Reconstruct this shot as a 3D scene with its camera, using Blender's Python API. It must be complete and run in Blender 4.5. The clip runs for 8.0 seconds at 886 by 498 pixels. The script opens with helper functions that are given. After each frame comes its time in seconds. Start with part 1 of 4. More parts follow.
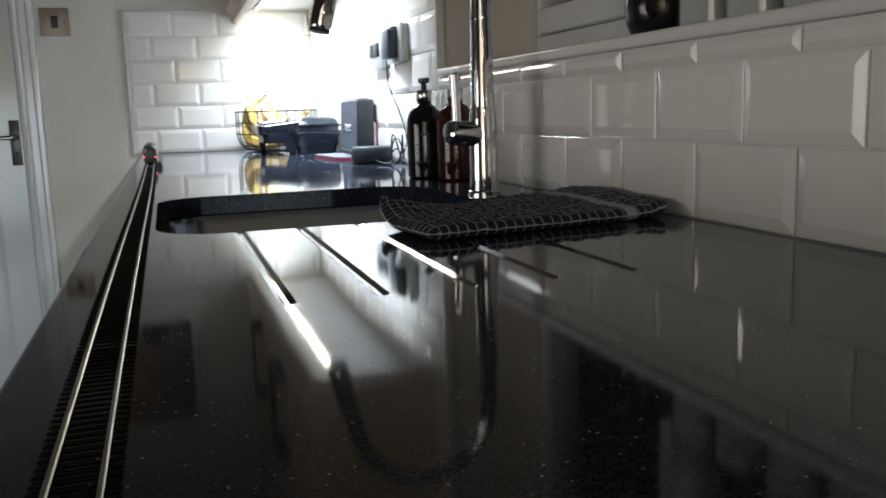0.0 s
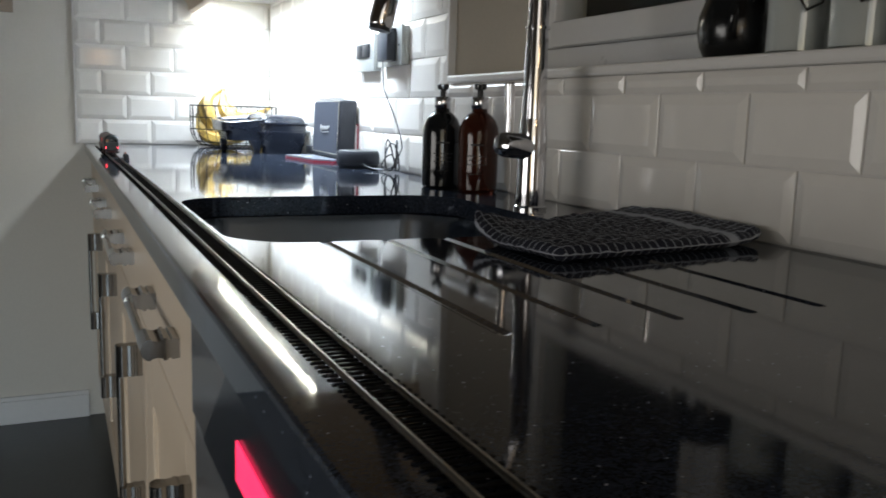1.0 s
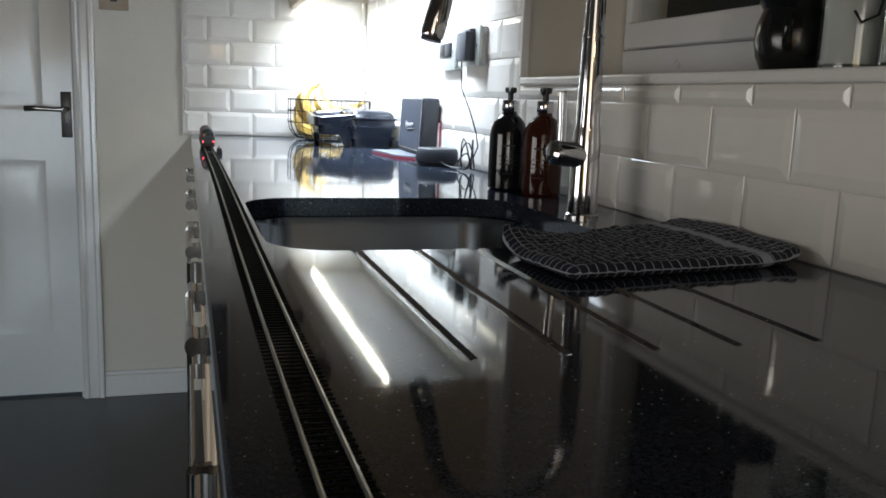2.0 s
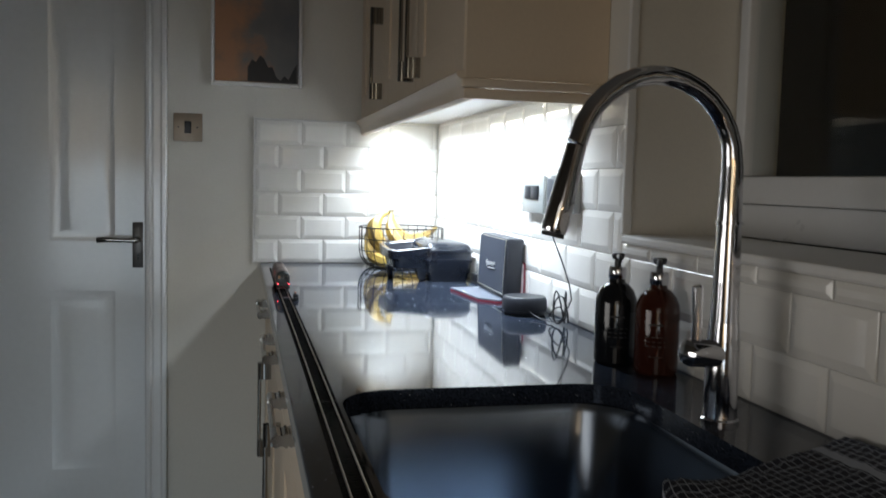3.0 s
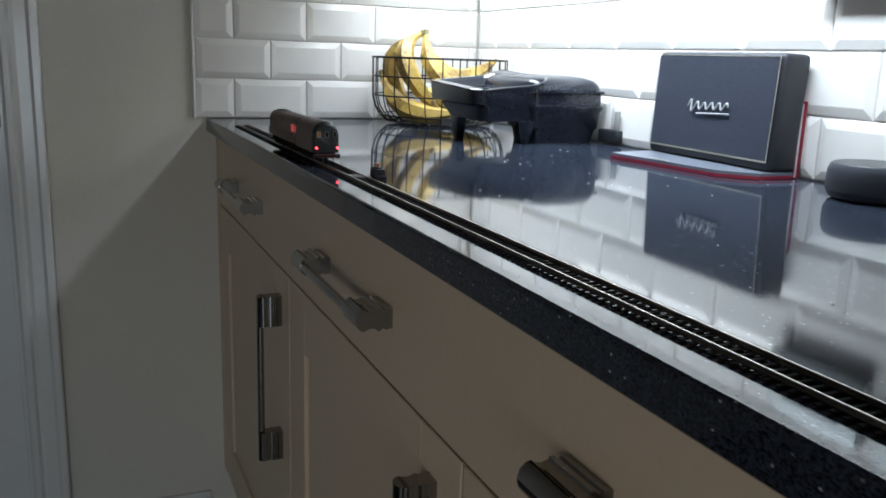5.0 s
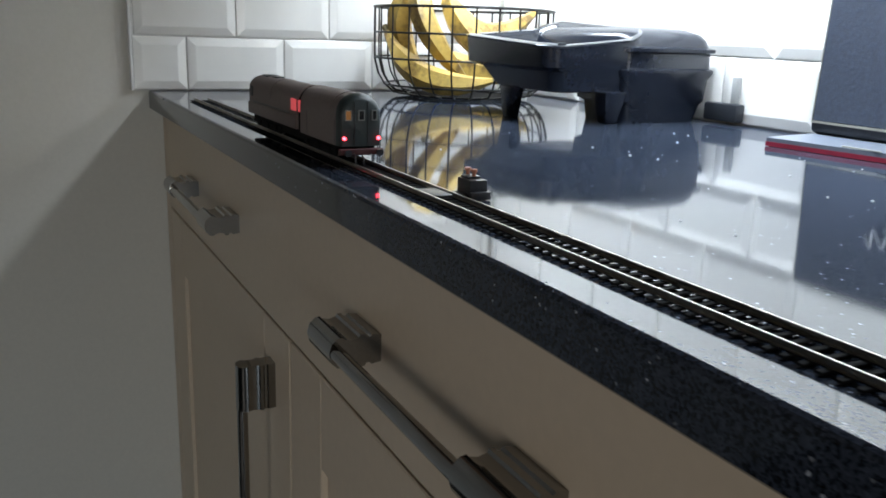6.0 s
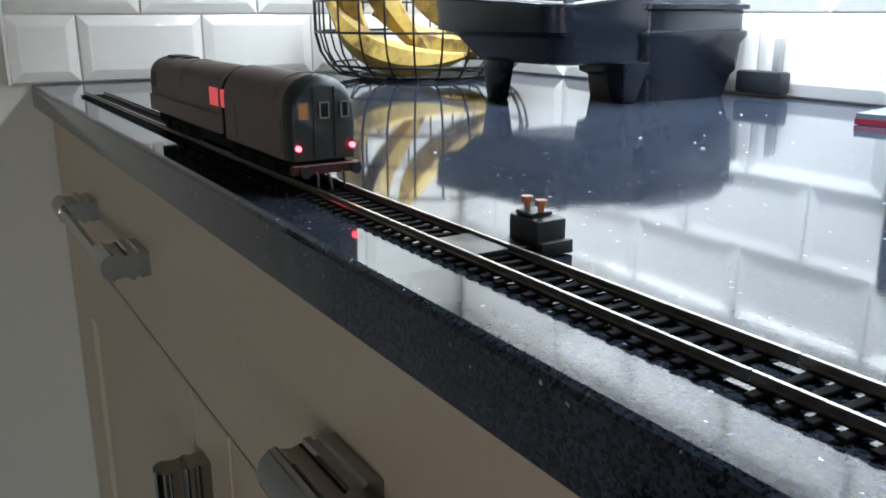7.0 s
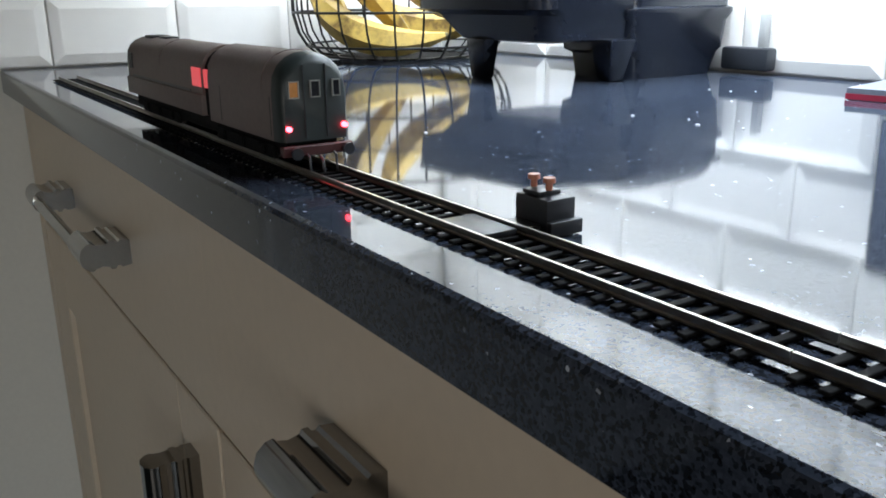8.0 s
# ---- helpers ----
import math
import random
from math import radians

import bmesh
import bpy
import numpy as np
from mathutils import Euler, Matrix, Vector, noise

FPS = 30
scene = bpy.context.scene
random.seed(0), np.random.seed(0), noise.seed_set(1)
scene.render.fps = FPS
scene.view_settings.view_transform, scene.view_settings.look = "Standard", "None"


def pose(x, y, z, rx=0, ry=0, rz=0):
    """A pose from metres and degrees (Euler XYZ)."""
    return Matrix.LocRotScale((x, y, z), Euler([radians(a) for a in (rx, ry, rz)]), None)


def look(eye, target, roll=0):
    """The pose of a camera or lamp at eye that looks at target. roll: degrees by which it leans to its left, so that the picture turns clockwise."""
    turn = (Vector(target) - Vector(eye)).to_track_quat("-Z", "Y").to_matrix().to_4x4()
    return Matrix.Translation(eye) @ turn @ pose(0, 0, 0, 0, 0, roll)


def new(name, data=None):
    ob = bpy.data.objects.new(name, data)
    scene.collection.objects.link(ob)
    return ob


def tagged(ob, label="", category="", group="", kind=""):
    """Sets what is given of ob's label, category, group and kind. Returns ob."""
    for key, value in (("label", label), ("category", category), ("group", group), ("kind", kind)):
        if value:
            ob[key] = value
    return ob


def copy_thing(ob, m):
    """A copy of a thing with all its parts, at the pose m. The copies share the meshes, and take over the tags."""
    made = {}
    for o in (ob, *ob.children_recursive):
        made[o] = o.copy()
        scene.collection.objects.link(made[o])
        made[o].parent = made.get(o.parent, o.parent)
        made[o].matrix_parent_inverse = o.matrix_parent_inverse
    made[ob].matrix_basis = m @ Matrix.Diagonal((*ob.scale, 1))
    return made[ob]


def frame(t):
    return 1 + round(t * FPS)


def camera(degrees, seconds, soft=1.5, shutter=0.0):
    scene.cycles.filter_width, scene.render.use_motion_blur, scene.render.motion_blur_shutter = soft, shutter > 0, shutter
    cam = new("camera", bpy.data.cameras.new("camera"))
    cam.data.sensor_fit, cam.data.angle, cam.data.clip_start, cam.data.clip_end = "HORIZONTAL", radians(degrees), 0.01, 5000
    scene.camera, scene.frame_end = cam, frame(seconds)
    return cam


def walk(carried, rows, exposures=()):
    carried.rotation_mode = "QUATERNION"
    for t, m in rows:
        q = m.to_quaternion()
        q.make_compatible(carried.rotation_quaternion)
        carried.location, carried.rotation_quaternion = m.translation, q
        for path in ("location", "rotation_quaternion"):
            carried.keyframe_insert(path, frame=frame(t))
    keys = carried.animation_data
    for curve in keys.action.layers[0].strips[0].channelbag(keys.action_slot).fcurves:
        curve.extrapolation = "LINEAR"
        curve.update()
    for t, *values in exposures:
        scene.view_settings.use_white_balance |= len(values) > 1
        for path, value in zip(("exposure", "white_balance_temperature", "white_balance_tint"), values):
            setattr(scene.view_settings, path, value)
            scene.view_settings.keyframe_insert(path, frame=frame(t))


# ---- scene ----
cam = camera(55.5, 8.0, soft=1.7, shutter=0.12)
PATH = [
    (0, (0.097, -3.143, 1.022), (0.702, -1.265, 0.696), -1.7),
    (0.2, (0.089, -3.142, 1.032), (0.85, -1.322, 0.701), -0.4),
    (0.5, (0.056, -3.079, 1.047), (1.033, -1.365, 0.716), 1.5),
    (0.7, (-0.002, -3.068, 1.037), (0.983, -1.355, 0.725), 1.9),
    (1, (-0.07, -3.02, 1.025), (0.756, -1.225, 0.713), 1.8),
    (1.2, (-0.096, -3.016, 1.018), (0.664, -1.193, 0.698), 1.6),
    (2.3, (0.029, -3.079, 1.077), (0.56, -1.186, 0.711), 2.0),
    (2.5, (0.031, -3.077, 1.092), (0.545, -1.181, 0.719), 1.6),
    (2.7, (0.007, -3.051, 1.123), (0.51, -1.147, 0.771), 1.7),
    (2.9, (-0.018, -2.963, 1.169), (0.456, -1.034, 0.94), 1.6),
    (3, (-0.049, -2.92, 1.187), (0.416, -0.982, 1.03), 1.5),
    (3.1, (-0.046, -2.851, 1.184), (0.389, -0.904, 1.054), 2.2),
    (3.5, (-0.15, -2.663, 1.123), (0.307, -0.723, 0.955), 2.1),
    (4, (-0.177, -2.376, 1.073), (0.306, -0.46, 0.762), 2.0),
    (4.5, (-0.199, -2.07, 1.043), (0.323, -0.173, 0.686), 2.0),
    (4.7, (-0.242, -1.959, 1.04), (0.413, -0.111, 0.647), 2.5),
    (5.8, (-0.183, -1.437, 1.012), (0.685, 0.297, 0.522), 1.8),
    (6, (-0.176, -1.356, 1.0), (0.712, 0.365, 0.501), 1.9),
    (6.5, (-0.143, -1.196, 0.99), (0.854, 0.455, 0.459), 0.5),
    (7, (-0.103, -1.132, 0.981), (0.905, 0.509, 0.443), -0.1),
    (7.5, (-0.109, -1.12, 0.973), (0.916, 0.503, 0.411), -0.5),
    (8, (-0.105, -1.117, 0.977), (0.944, 0.485, 0.402), -0.6),
]
EXPO = [(0.0, 0.62), (0.5, 0.80), (1.0, 0.62), (2.6, 0.72), (3.4, -0.27), (4.5, -0.30), (5.6, 0.12), (6.2, 0.33), (8.0, 0.70)]
walk(cam, [(t, look(eye, target, roll)) for t, eye, target, roll in PATH], EXPO)

# ---- world and lights ----
scene.view_settings.exposure = 0.0
world = bpy.data.worlds.new("world")
scene.world = world
world.use_nodes = True
wn = world.node_tree
sky = wn.nodes.new("ShaderNodeTexSky")
sky.sky_type = "NISHITA"
sky.sun_disc = False
sky.sun_elevation = radians(25)
sky.sun_rotation = radians(200)
wn.links.new(sky.outputs[0], wn.nodes["Background"].inputs[0])
wn.nodes["Background"].inputs[1].default_value = 0.05


def area(name, m, sx, sy, watts, colour, spread=180):
    lamp = bpy.data.lights.new(name, "AREA")
    lamp.shape, lamp.size, lamp.size_y = "RECTANGLE", sx, sy
    lamp.energy, lamp.color, lamp.spread = watts, colour, radians(spread)
    ob = new(name, lamp)
    ob.matrix_world = m
    return ob


LED_X, LED_Z = 0.435, 1.388
# daylight in the lower part of the glazed garden door behind the camera
area("window_light", look((-1.0, -5.16, 0.66), (-0.80, 0.0, -0.25)), 1.45, 1.15, 2.9, (0.62, 0.82, 1.0), 60)
# warm lamp of the room behind
lamp = bpy.data.lights.new("room_lamp", "POINT")
lamp.energy, lamp.color, lamp.shadow_soft_size = 1.6, (1.0, 0.66, 0.36), 0.05
new("room_lamp", lamp).location = (0.27, -4.7, 1.42)
# added fill from the left, no source there: brightens cabinet fronts and near tiles
area("side_fill_light", look((-2.26, -2.5, 0.72), (0.3, -2.35, 0.25)), 1.5, 1.1, 6.8, (1.0, 0.97, 0.93), 115)
# tape of diodes under the wall cupboards, turned towards the tiles
area("led_light", look((LED_X, -0.66, LED_Z - 0.008), (LED_X + 0.075, -0.66, LED_Z - 0.33)), 1.2, 0.10, 11.0, (0.74, 0.86, 1.0), 134)

# ---- materials ----
def node(nt, kind, **inputs):
    n = nt.nodes.new(kind)
    for key, value in inputs.items():
        n.inputs[key.replace("_", " ")].default_value = value
    return n


def ramp(nt, fac, stops):
    n = nt.nodes.new("ShaderNodeValToRGB")
    while len(n.color_ramp.elements) < len(stops):
        n.color_ramp.elements.new(0.5)
    for e, (p, c) in zip(n.color_ramp.elements, stops):
        e.position, e.color = p, (*c, 1) if len(c) == 3 else c
    nt.links.new(fac, n.inputs[0])
    return n.outputs[0]


def material(name, base, rough=0.5, metal=0.0, vary=0.12, scale=6.0, grain=60.0, bump=0.05, rough_vary=0.1,
             coat=0.0, emit=None, strength=0.0, transmission=0.0, ior=1.5, stretch=(1, 1, 1), per_piece=0.0, depth=0.002):
    m = bpy.data.materials.new(name)
    m.use_nodes = True
    nt = m.node_tree
    b = nt.nodes["Principled BSDF"]
    tc = nt.nodes.new("ShaderNodeTexCoord")
    mp = nt.nodes.new("ShaderNodeMapping")
    mp.inputs["Scale"].default_value = stretch
    nt.links.new(tc.outputs["Object"], mp.inputs[0])
    big = node(nt, "ShaderNodeTexNoise", Scale=scale, Detail=4.0)
    fine = node(nt, "ShaderNodeTexNoise", Scale=grain, Detail=3.0)
    nt.links.new(mp.outputs[0], big.inputs["Vector"])
    nt.links.new(mp.outputs[0], fine.inputs["Vector"])
    add = nt.nodes.new("ShaderNodeMath")
    add.operation = "ADD"
    nt.links.new(big.outputs[0], add.inputs[0])
    nt.links.new(fine.outputs[0], add.inputs[1])
    half = nt.nodes.new("ShaderNodeMath")
    half.operation = "MULTIPLY"
    half.inputs[1].default_value = 0.5
    nt.links.new(add.outputs[0], half.inputs[0])
    lo = tuple(max(0, c * (1 - vary)) for c in base)
    hi = tuple(min(1, c * (1 + vary)) for c in base)
    col = ramp(nt, half.outputs[0], [(0.3, lo), (0.7, hi)])
    if per_piece:
        info = nt.nodes.new("ShaderNodeObjectInfo")
        hsv = nt.nodes.new("ShaderNodeHueSaturation")
        mr = nt.nodes.new("ShaderNodeMapRange")
        mr.inputs["To Min"].default_value, mr.inputs["To Max"].default_value = 1 - per_piece, 1 + per_piece
        nt.links.new(info.outputs["Random"], mr.inputs[0])
        nt.links.new(mr.outputs[0], hsv.inputs["Value"])
        nt.links.new(col, hsv.inputs["Color"])
        col = hsv.outputs[0]
    nt.links.new(col, b.inputs["Base Color"])
    rr = nt.nodes.new("ShaderNodeMapRange")
    rr.inputs["To Min"].default_value = max(0.02, rough * (1 - rough_vary))
    rr.inputs["To Max"].default_value = min(1, rough * (1 + rough_vary))
    nt.links.new(big.outputs[0], rr.inputs[0])
    nt.links.new(rr.outputs[0], b.inputs["Roughness"])
    b.inputs["Metallic"].default_value = metal
    b.inputs["Coat Weight"].default_value = coat
    b.inputs["Transmission Weight"].default_value = transmission
    b.inputs["IOR"].default_value = ior
    if bump:
        bm = node(nt, "ShaderNodeBump", Strength=bump, Distance=depth)
        nt.links.new(half.outputs[0], bm.inputs["Height"])
        nt.links.new(bm.outputs[0], b.inputs["Normal"])
    if emit:
        b.inputs["Emission Color"].default_value = (*emit, 1)
        b.inputs["Emission Strength"].default_value = strength
    return m


def quartz():
    """Dark polished quartz: blue-grey ground, black flecks, a few bright glints."""
    m = material("black_quartz", (0.032, 0.040, 0.058), 0.04, vary=0.25, scale=5, grain=120, bump=0.0)
    nt = m.node_tree
    b = nt.nodes["Principled BSDF"]
    old = b.inputs["Base Color"].links[0].from_socket
    tc = nt.nodes.new("ShaderNodeTexCoord")

    def cells(scale, stops):
        vo = node(nt, "ShaderNodeTexVoronoi", Scale=scale)
        nt.links.new(tc.outputs["Object"], vo.inputs["Vector"])
        sep = nt.nodes.new("ShaderNodeSeparateColor")
        nt.links.new(vo.outputs["Color"], sep.inputs[0])
        return ramp(nt, sep.outputs[0], stops)

    def blend(kind, c1, c2):
        mix = nt.nodes.new("ShaderNodeMix")
        mix.data_type, mix.blend_type = "RGBA", kind
        mix.inputs[0].default_value = 1.0
        nt.links.new(c1, mix.inputs[6])
        nt.links.new(c2, mix.inputs[7])
        return mix.outputs[2]
    flecks = cells(760.0, [(0.18, (0.30,) * 3), (0.26, (0.90,) * 3), (0.7, (1.0,) * 3), (1.0, (1.3,) * 3)])
    fine = cells(1300.0, [(0.12, (0.35,) * 3), (0.2, (0.9,) * 3), (1.0, (1.15,) * 3)])
    glints = cells(900.0, [(0.9983, (0.0,) * 3), (0.9992, (0.5, 0.53, 0.6))])
    col = blend("ADD", blend("MULTIPLY", blend("MULTIPLY", old, flecks), fine), glints)
    nt.links.new(col, b.inputs["Base Color"])
    # smears and dried drops dull the polish
    sm = node(nt, "ShaderNodeTexNoise", Scale=9.0, Detail=6.0, Roughness=0.7)
    nt.links.new(tc.outputs["Object"], sm.inputs["Vector"])
    r = ramp(nt, sm.outputs[0], [(0.35, (0.042,) * 3), (0.6, (0.062,) * 3), (0.78, (0.11,) * 3)])
    nt.links.new(r, b.inputs["Roughness"])
    b.inputs["IOR"].default_value = 1.37
    gr = node(nt, "ShaderNodeTexNoise", Scale=420.0, Detail=2.0)
    nt.links.new(tc.outputs["Object"], gr.inputs["Vector"])
    bp = node(nt, "ShaderNodeBump", Strength=0.018, Distance=0.0005)
    nt.links.new(gr.outputs[0], bp.inputs["Height"])
    nt.links.new(bp.outputs[0], b.inputs["Normal"])
    return m


def banana_skin():
    """Ripe yellow skin with brown bruises and freckles."""
    m = material("banana_skin", (0.52, 0.35, 0.085), 0.45, vary=0.2, scale=30, grain=160, bump=0.12)
    nt = m.node_tree
    b = nt.nodes["Principled BSDF"]
    old = b.inputs["Base Color"].links[0].from_socket
    tc = nt.nodes.new("ShaderNodeTexCoord")
    n = node(nt, "ShaderNodeTexNoise", Scale=24.0, Detail=5.0, Roughness=0.65)
    nt.links.new(tc.outputs["Object"], n.inputs["Vector"])
    fac = ramp(nt, n.outputs[0], [(0.50, (0.0,) * 3), (0.64, (0.85,) * 3)])
    mix = nt.nodes.new("ShaderNodeMix")
    mix.data_type = "RGBA"
    nt.links.new(fac, mix.inputs[0])
    nt.links.new(old, mix.inputs[6])
    mix.inputs[7].default_value = (0.13, 0.075, 0.03, 1)
    nt.links.new(mix.outputs[2], b.inputs["Base Color"])
    return m


def checked_cloth():
    m = material("checked_cotton", (0.012, 0.015, 0.03), 0.9, vary=0.3, scale=30, grain=900, bump=0.5, depth=0.001)
    nt = m.node_tree
    b = nt.nodes["Principled BSDF"]
    old = b.inputs["Base Color"].links[0].from_socket
    uv = nt.nodes.new("ShaderNodeTexCoord")
    sep = nt.nodes.new("ShaderNodeSeparateXYZ")
    nt.links.new(uv.outputs["UV"], sep.inputs[0])

    def lines(sock, pitch, width):
        f = nt.nodes.new("ShaderNodeMath")
        f.operation = "PINGPONG"
        f.inputs[1].default_value = pitch / 2
        nt.links.new(sock, f.inputs[0])
        c = nt.nodes.new("ShaderNodeMath")
        c.operation = "LESS_THAN"
        c.inputs[1].default_value = width / 2
        nt.links.new(f.outputs[0], c.inputs[0])
        return c.outputs[0]
    a = lines(sep.outputs[0], 0.0105, 0.0011)
    c = lines(sep.outputs[1], 0.0105, 0.0011)
    mx = nt.nodes.new("ShaderNodeMath")
    mx.operation = "MAXIMUM"
    nt.links.new(a, mx.inputs[0])
    nt.links.new(c, mx.inputs[1])
    # one broad pale band
    band = nt.nodes.new("ShaderNodeMath")
    band.operation = "COMPARE"
    band.inputs[1].default_value, band.inputs[2].default_value = 0.232, 0.0075
    nt.links.new(sep.outputs[0], band.inputs[0])
    m2 = nt.nodes.new("ShaderNodeMath")
    m2.operation = "MAXIMUM"
    nt.links.new(mx.outputs[0], m2.inputs[0])
    nt.links.new(band.outputs[0], m2.inputs[1])
    mix = nt.nodes.new("ShaderNodeMix")
    mix.data_type = "RGBA"
    nt.links.new(m2.outputs[0], mix.inputs[0])
    nt.links.new(old, mix.inputs[6])
    mix.inputs[7].default_value = (0.42, 0.45, 0.52, 1)
    nt.links.new(mix.outputs[2], b.inputs["Base Color"])
    return m


def canvas_paint():
    m = material("canvas_print", (0.12, 0.11, 0.11), 0.75, vary=0.3, scale=9, grain=500, bump=0.2)
    nt = m.node_tree
    b = nt.nodes["Principled BSDF"]
    tc = nt.nodes.new("ShaderNodeTexCoord")
    n = node(nt, "ShaderNodeTexNoise", Scale=14.0, Detail=6.0)
    nt.links.new(tc.outputs["Object"], n.inputs["Vector"])
    sep = nt.nodes.new("ShaderNodeSeparateXYZ")
    nt.links.new(tc.outputs["Object"], sep.inputs[0])
    # sunset glow on one side, dusk on the other, mottled
    s = nt.nodes.new("ShaderNodeMath")
    s.operation = "MULTIPLY_ADD"
    s.inputs[1].default_value = 2.4
    nt.links.new(sep.outputs[0], s.inputs[0])
    nt.links.new(n.outputs[0], s.inputs[2])
    col = ramp(nt, s.outputs[0], [(0.25, (0.42, 0.22, 0.12)), (0.42, (0.30, 0.19, 0.13)), (0.55, (0.19, 0.18, 0.17)), (0.9, (0.15, 0.15, 0.155))])
    nt.links.new(col, b.inputs["Base Color"])
    return m


QUARTZ = quartz()
WALL = material("white_wall_paint", (0.70, 0.67, 0.605), 0.75, vary=0.04, scale=2, grain=180, bump=0.06)
# ceiling is out of view; its colour is darkened to weaken bounced light
CEIL = material("dim_ceiling_paint", (0.42, 0.41, 0.39), 0.85, vary=0.03)
# for walls out of view: dark so that little light bounces back
DIMWALL = material("dim_wall_paint", (0.30, 0.275, 0.24), 0.75, vary=0.05, scale=2, grain=180, bump=0.06)
CHARGER = material("slate_plastic", (0.045, 0.052, 0.066), 0.45, vary=0.08)
RIMG = material("polished_black_plastic", (0.03, 0.033, 0.04), 0.12, vary=0.15, bump=0.0, coat=0.6)
GLOSS = material("white_gloss_paint", (0.76, 0.76, 0.75), 0.13, vary=0.03, scale=3, grain=50, bump=0.05, depth=0.001)
TRIM = material("white_satin_trim", (0.74, 0.73, 0.71), 0.3, vary=0.03, scale=4, grain=60, bump=0.04)
FLOORM = material("dark_floor", (0.035, 0.042, 0.045), 0.32, vary=0.2, scale=3, grain=60, bump=0.08)
CREAM = material("mushroom_cabinet_paint", (0.655, 0.545, 0.415), 0.42, vary=0.04, scale=3, grain=120, bump=0.05)
CARCASS = material("cabinet_carcass", (0.3, 0.28, 0.25), 0.6, vary=0.06)
TILE = material("cream_glazed_tile", (0.77, 0.75, 0.71), 0.09, vary=0.03, scale=9, grain=30, bump=0.03, per_piece=0.035, depth=0.001)
GROUT = material("pale_grout", (0.68, 0.665, 0.64), 0.9, vary=0.12, scale=12, grain=300, bump=0.3)
CHROME = material("chrome", (0.66, 0.66, 0.69), 0.07, 1.0, vary=0.03, scale=20, bump=0.0)
NICKEL = material("polished_nickel", (0.30, 0.29, 0.275), 0.11, 1.0, vary=0.1, scale=30, grain=400, bump=0.02, stretch=(1, 0.1, 1))
STEEL = material("brushed_steel", (0.36, 0.44, 0.56), 0.2, 1.0, vary=0.08, scale=12, grain=300, bump=0.02, stretch=(1, 1, 0.06))
DKSTEEL = material("dark_bronze", (0.09, 0.085, 0.08), 0.35, 0.8, vary=0.2, bump=0.05)
BRASSY = material("bronze_faceplate", (0.33, 0.27, 0.21), 0.42, 0.5, vary=0.08, grain=200)
BLACKP = material("black_plastic", (0.017, 0.019, 0.023), 0.38, vary=0.2, scale=20, grain=300, bump=0.06)
BLACKG = material("glossy_black_plastic", (0.011, 0.014, 0.022), 0.22, vary=0.2, scale=10, grain=200, bump=0.0)
GREYP = material("grey_plastic", (0.28, 0.28, 0.27), 0.42, vary=0.06)
SOCKET = material("brushed_metal_faceplate", (0.40, 0.42, 0.41), 0.36, 0.4, vary=0.06, grain=300)
VINYL = material("black_leatherette", (0.016, 0.018, 0.024), 0.5, vary=0.3, scale=60, grain=700, bump=0.35)
GRILLE = material("woven_black_grille", (0.017, 0.024, 0.042), 0.75, vary=0.4, scale=200, grain=1500, bump=0.5)
GOLD = material("pale_gold_trim", (0.66, 0.64, 0.55), 0.3, 0.8, vary=0.08)
SILVER = material("silver_badge", (0.75, 0.75, 0.75), 0.3, 0.6, vary=0.05)
AMBER = material("amber_glass", (0.060, 0.015, 0.008), 0.06, vary=0.1, bump=0.0, transmission=0.35, ior=1.45)
DARKGLASS = material("dark_bottle_glass", (0.008, 0.009, 0.011), 0.08, vary=0.1, bump=0.0)
LABELINK = material("pale_label_ink", (0.028, 0.028, 0.028), 0.6, vary=0.05)
YELLOW = banana_skin()
BROWNTIP = material("banana_stem", (0.14, 0.11, 0.045), 0.7, vary=0.3, scale=80)
WIRE = material("black_wire", (0.03, 0.028, 0.026), 0.4, 0.6, vary=0.2, bump=0.0)
REDM = material("red_book_cloth", (0.26, 0.013, 0.035), 0.5, vary=0.15, scale=20, bump=0.1)
SLATE = material("slate_grey_cover", (0.13, 0.145, 0.175), 0.35, vary=0.12, scale=10, grain=300)
FABRIC = material("charcoal_fabric", (0.016, 0.019, 0.028), 0.8, vary=0.35, scale=200, grain=1400, bump=0.4)
MUGM = material("black_glazed_pottery", (0.008, 0.009, 0.010), 0.18, vary=0.3, scale=40, grain=300, bump=0.12)
def thin_glass(name, gloss_share):
    """Thin clear glass: mostly see-through, with a gloss on top."""
    m = bpy.data.materials.new(name)
    m.use_nodes = True
    nt = m.node_tree
    out = nt.nodes["Material Output"]
    nt.nodes.remove(nt.nodes["Principled BSDF"])
    clear = node(nt, "ShaderNodeBsdfTransparent", Color=(0.93, 0.95, 0.95, 1.0))
    gloss = node(nt, "ShaderNodeBsdfGlossy", Roughness=0.04)
    mix = node(nt, "ShaderNodeMixShader", Fac=gloss_share)
    nt.links.new(clear.outputs[0], mix.inputs[1])
    nt.links.new(gloss.outputs[0], mix.inputs[2])
    nt.links.new(mix.outputs[0], out.inputs[0])
    return m


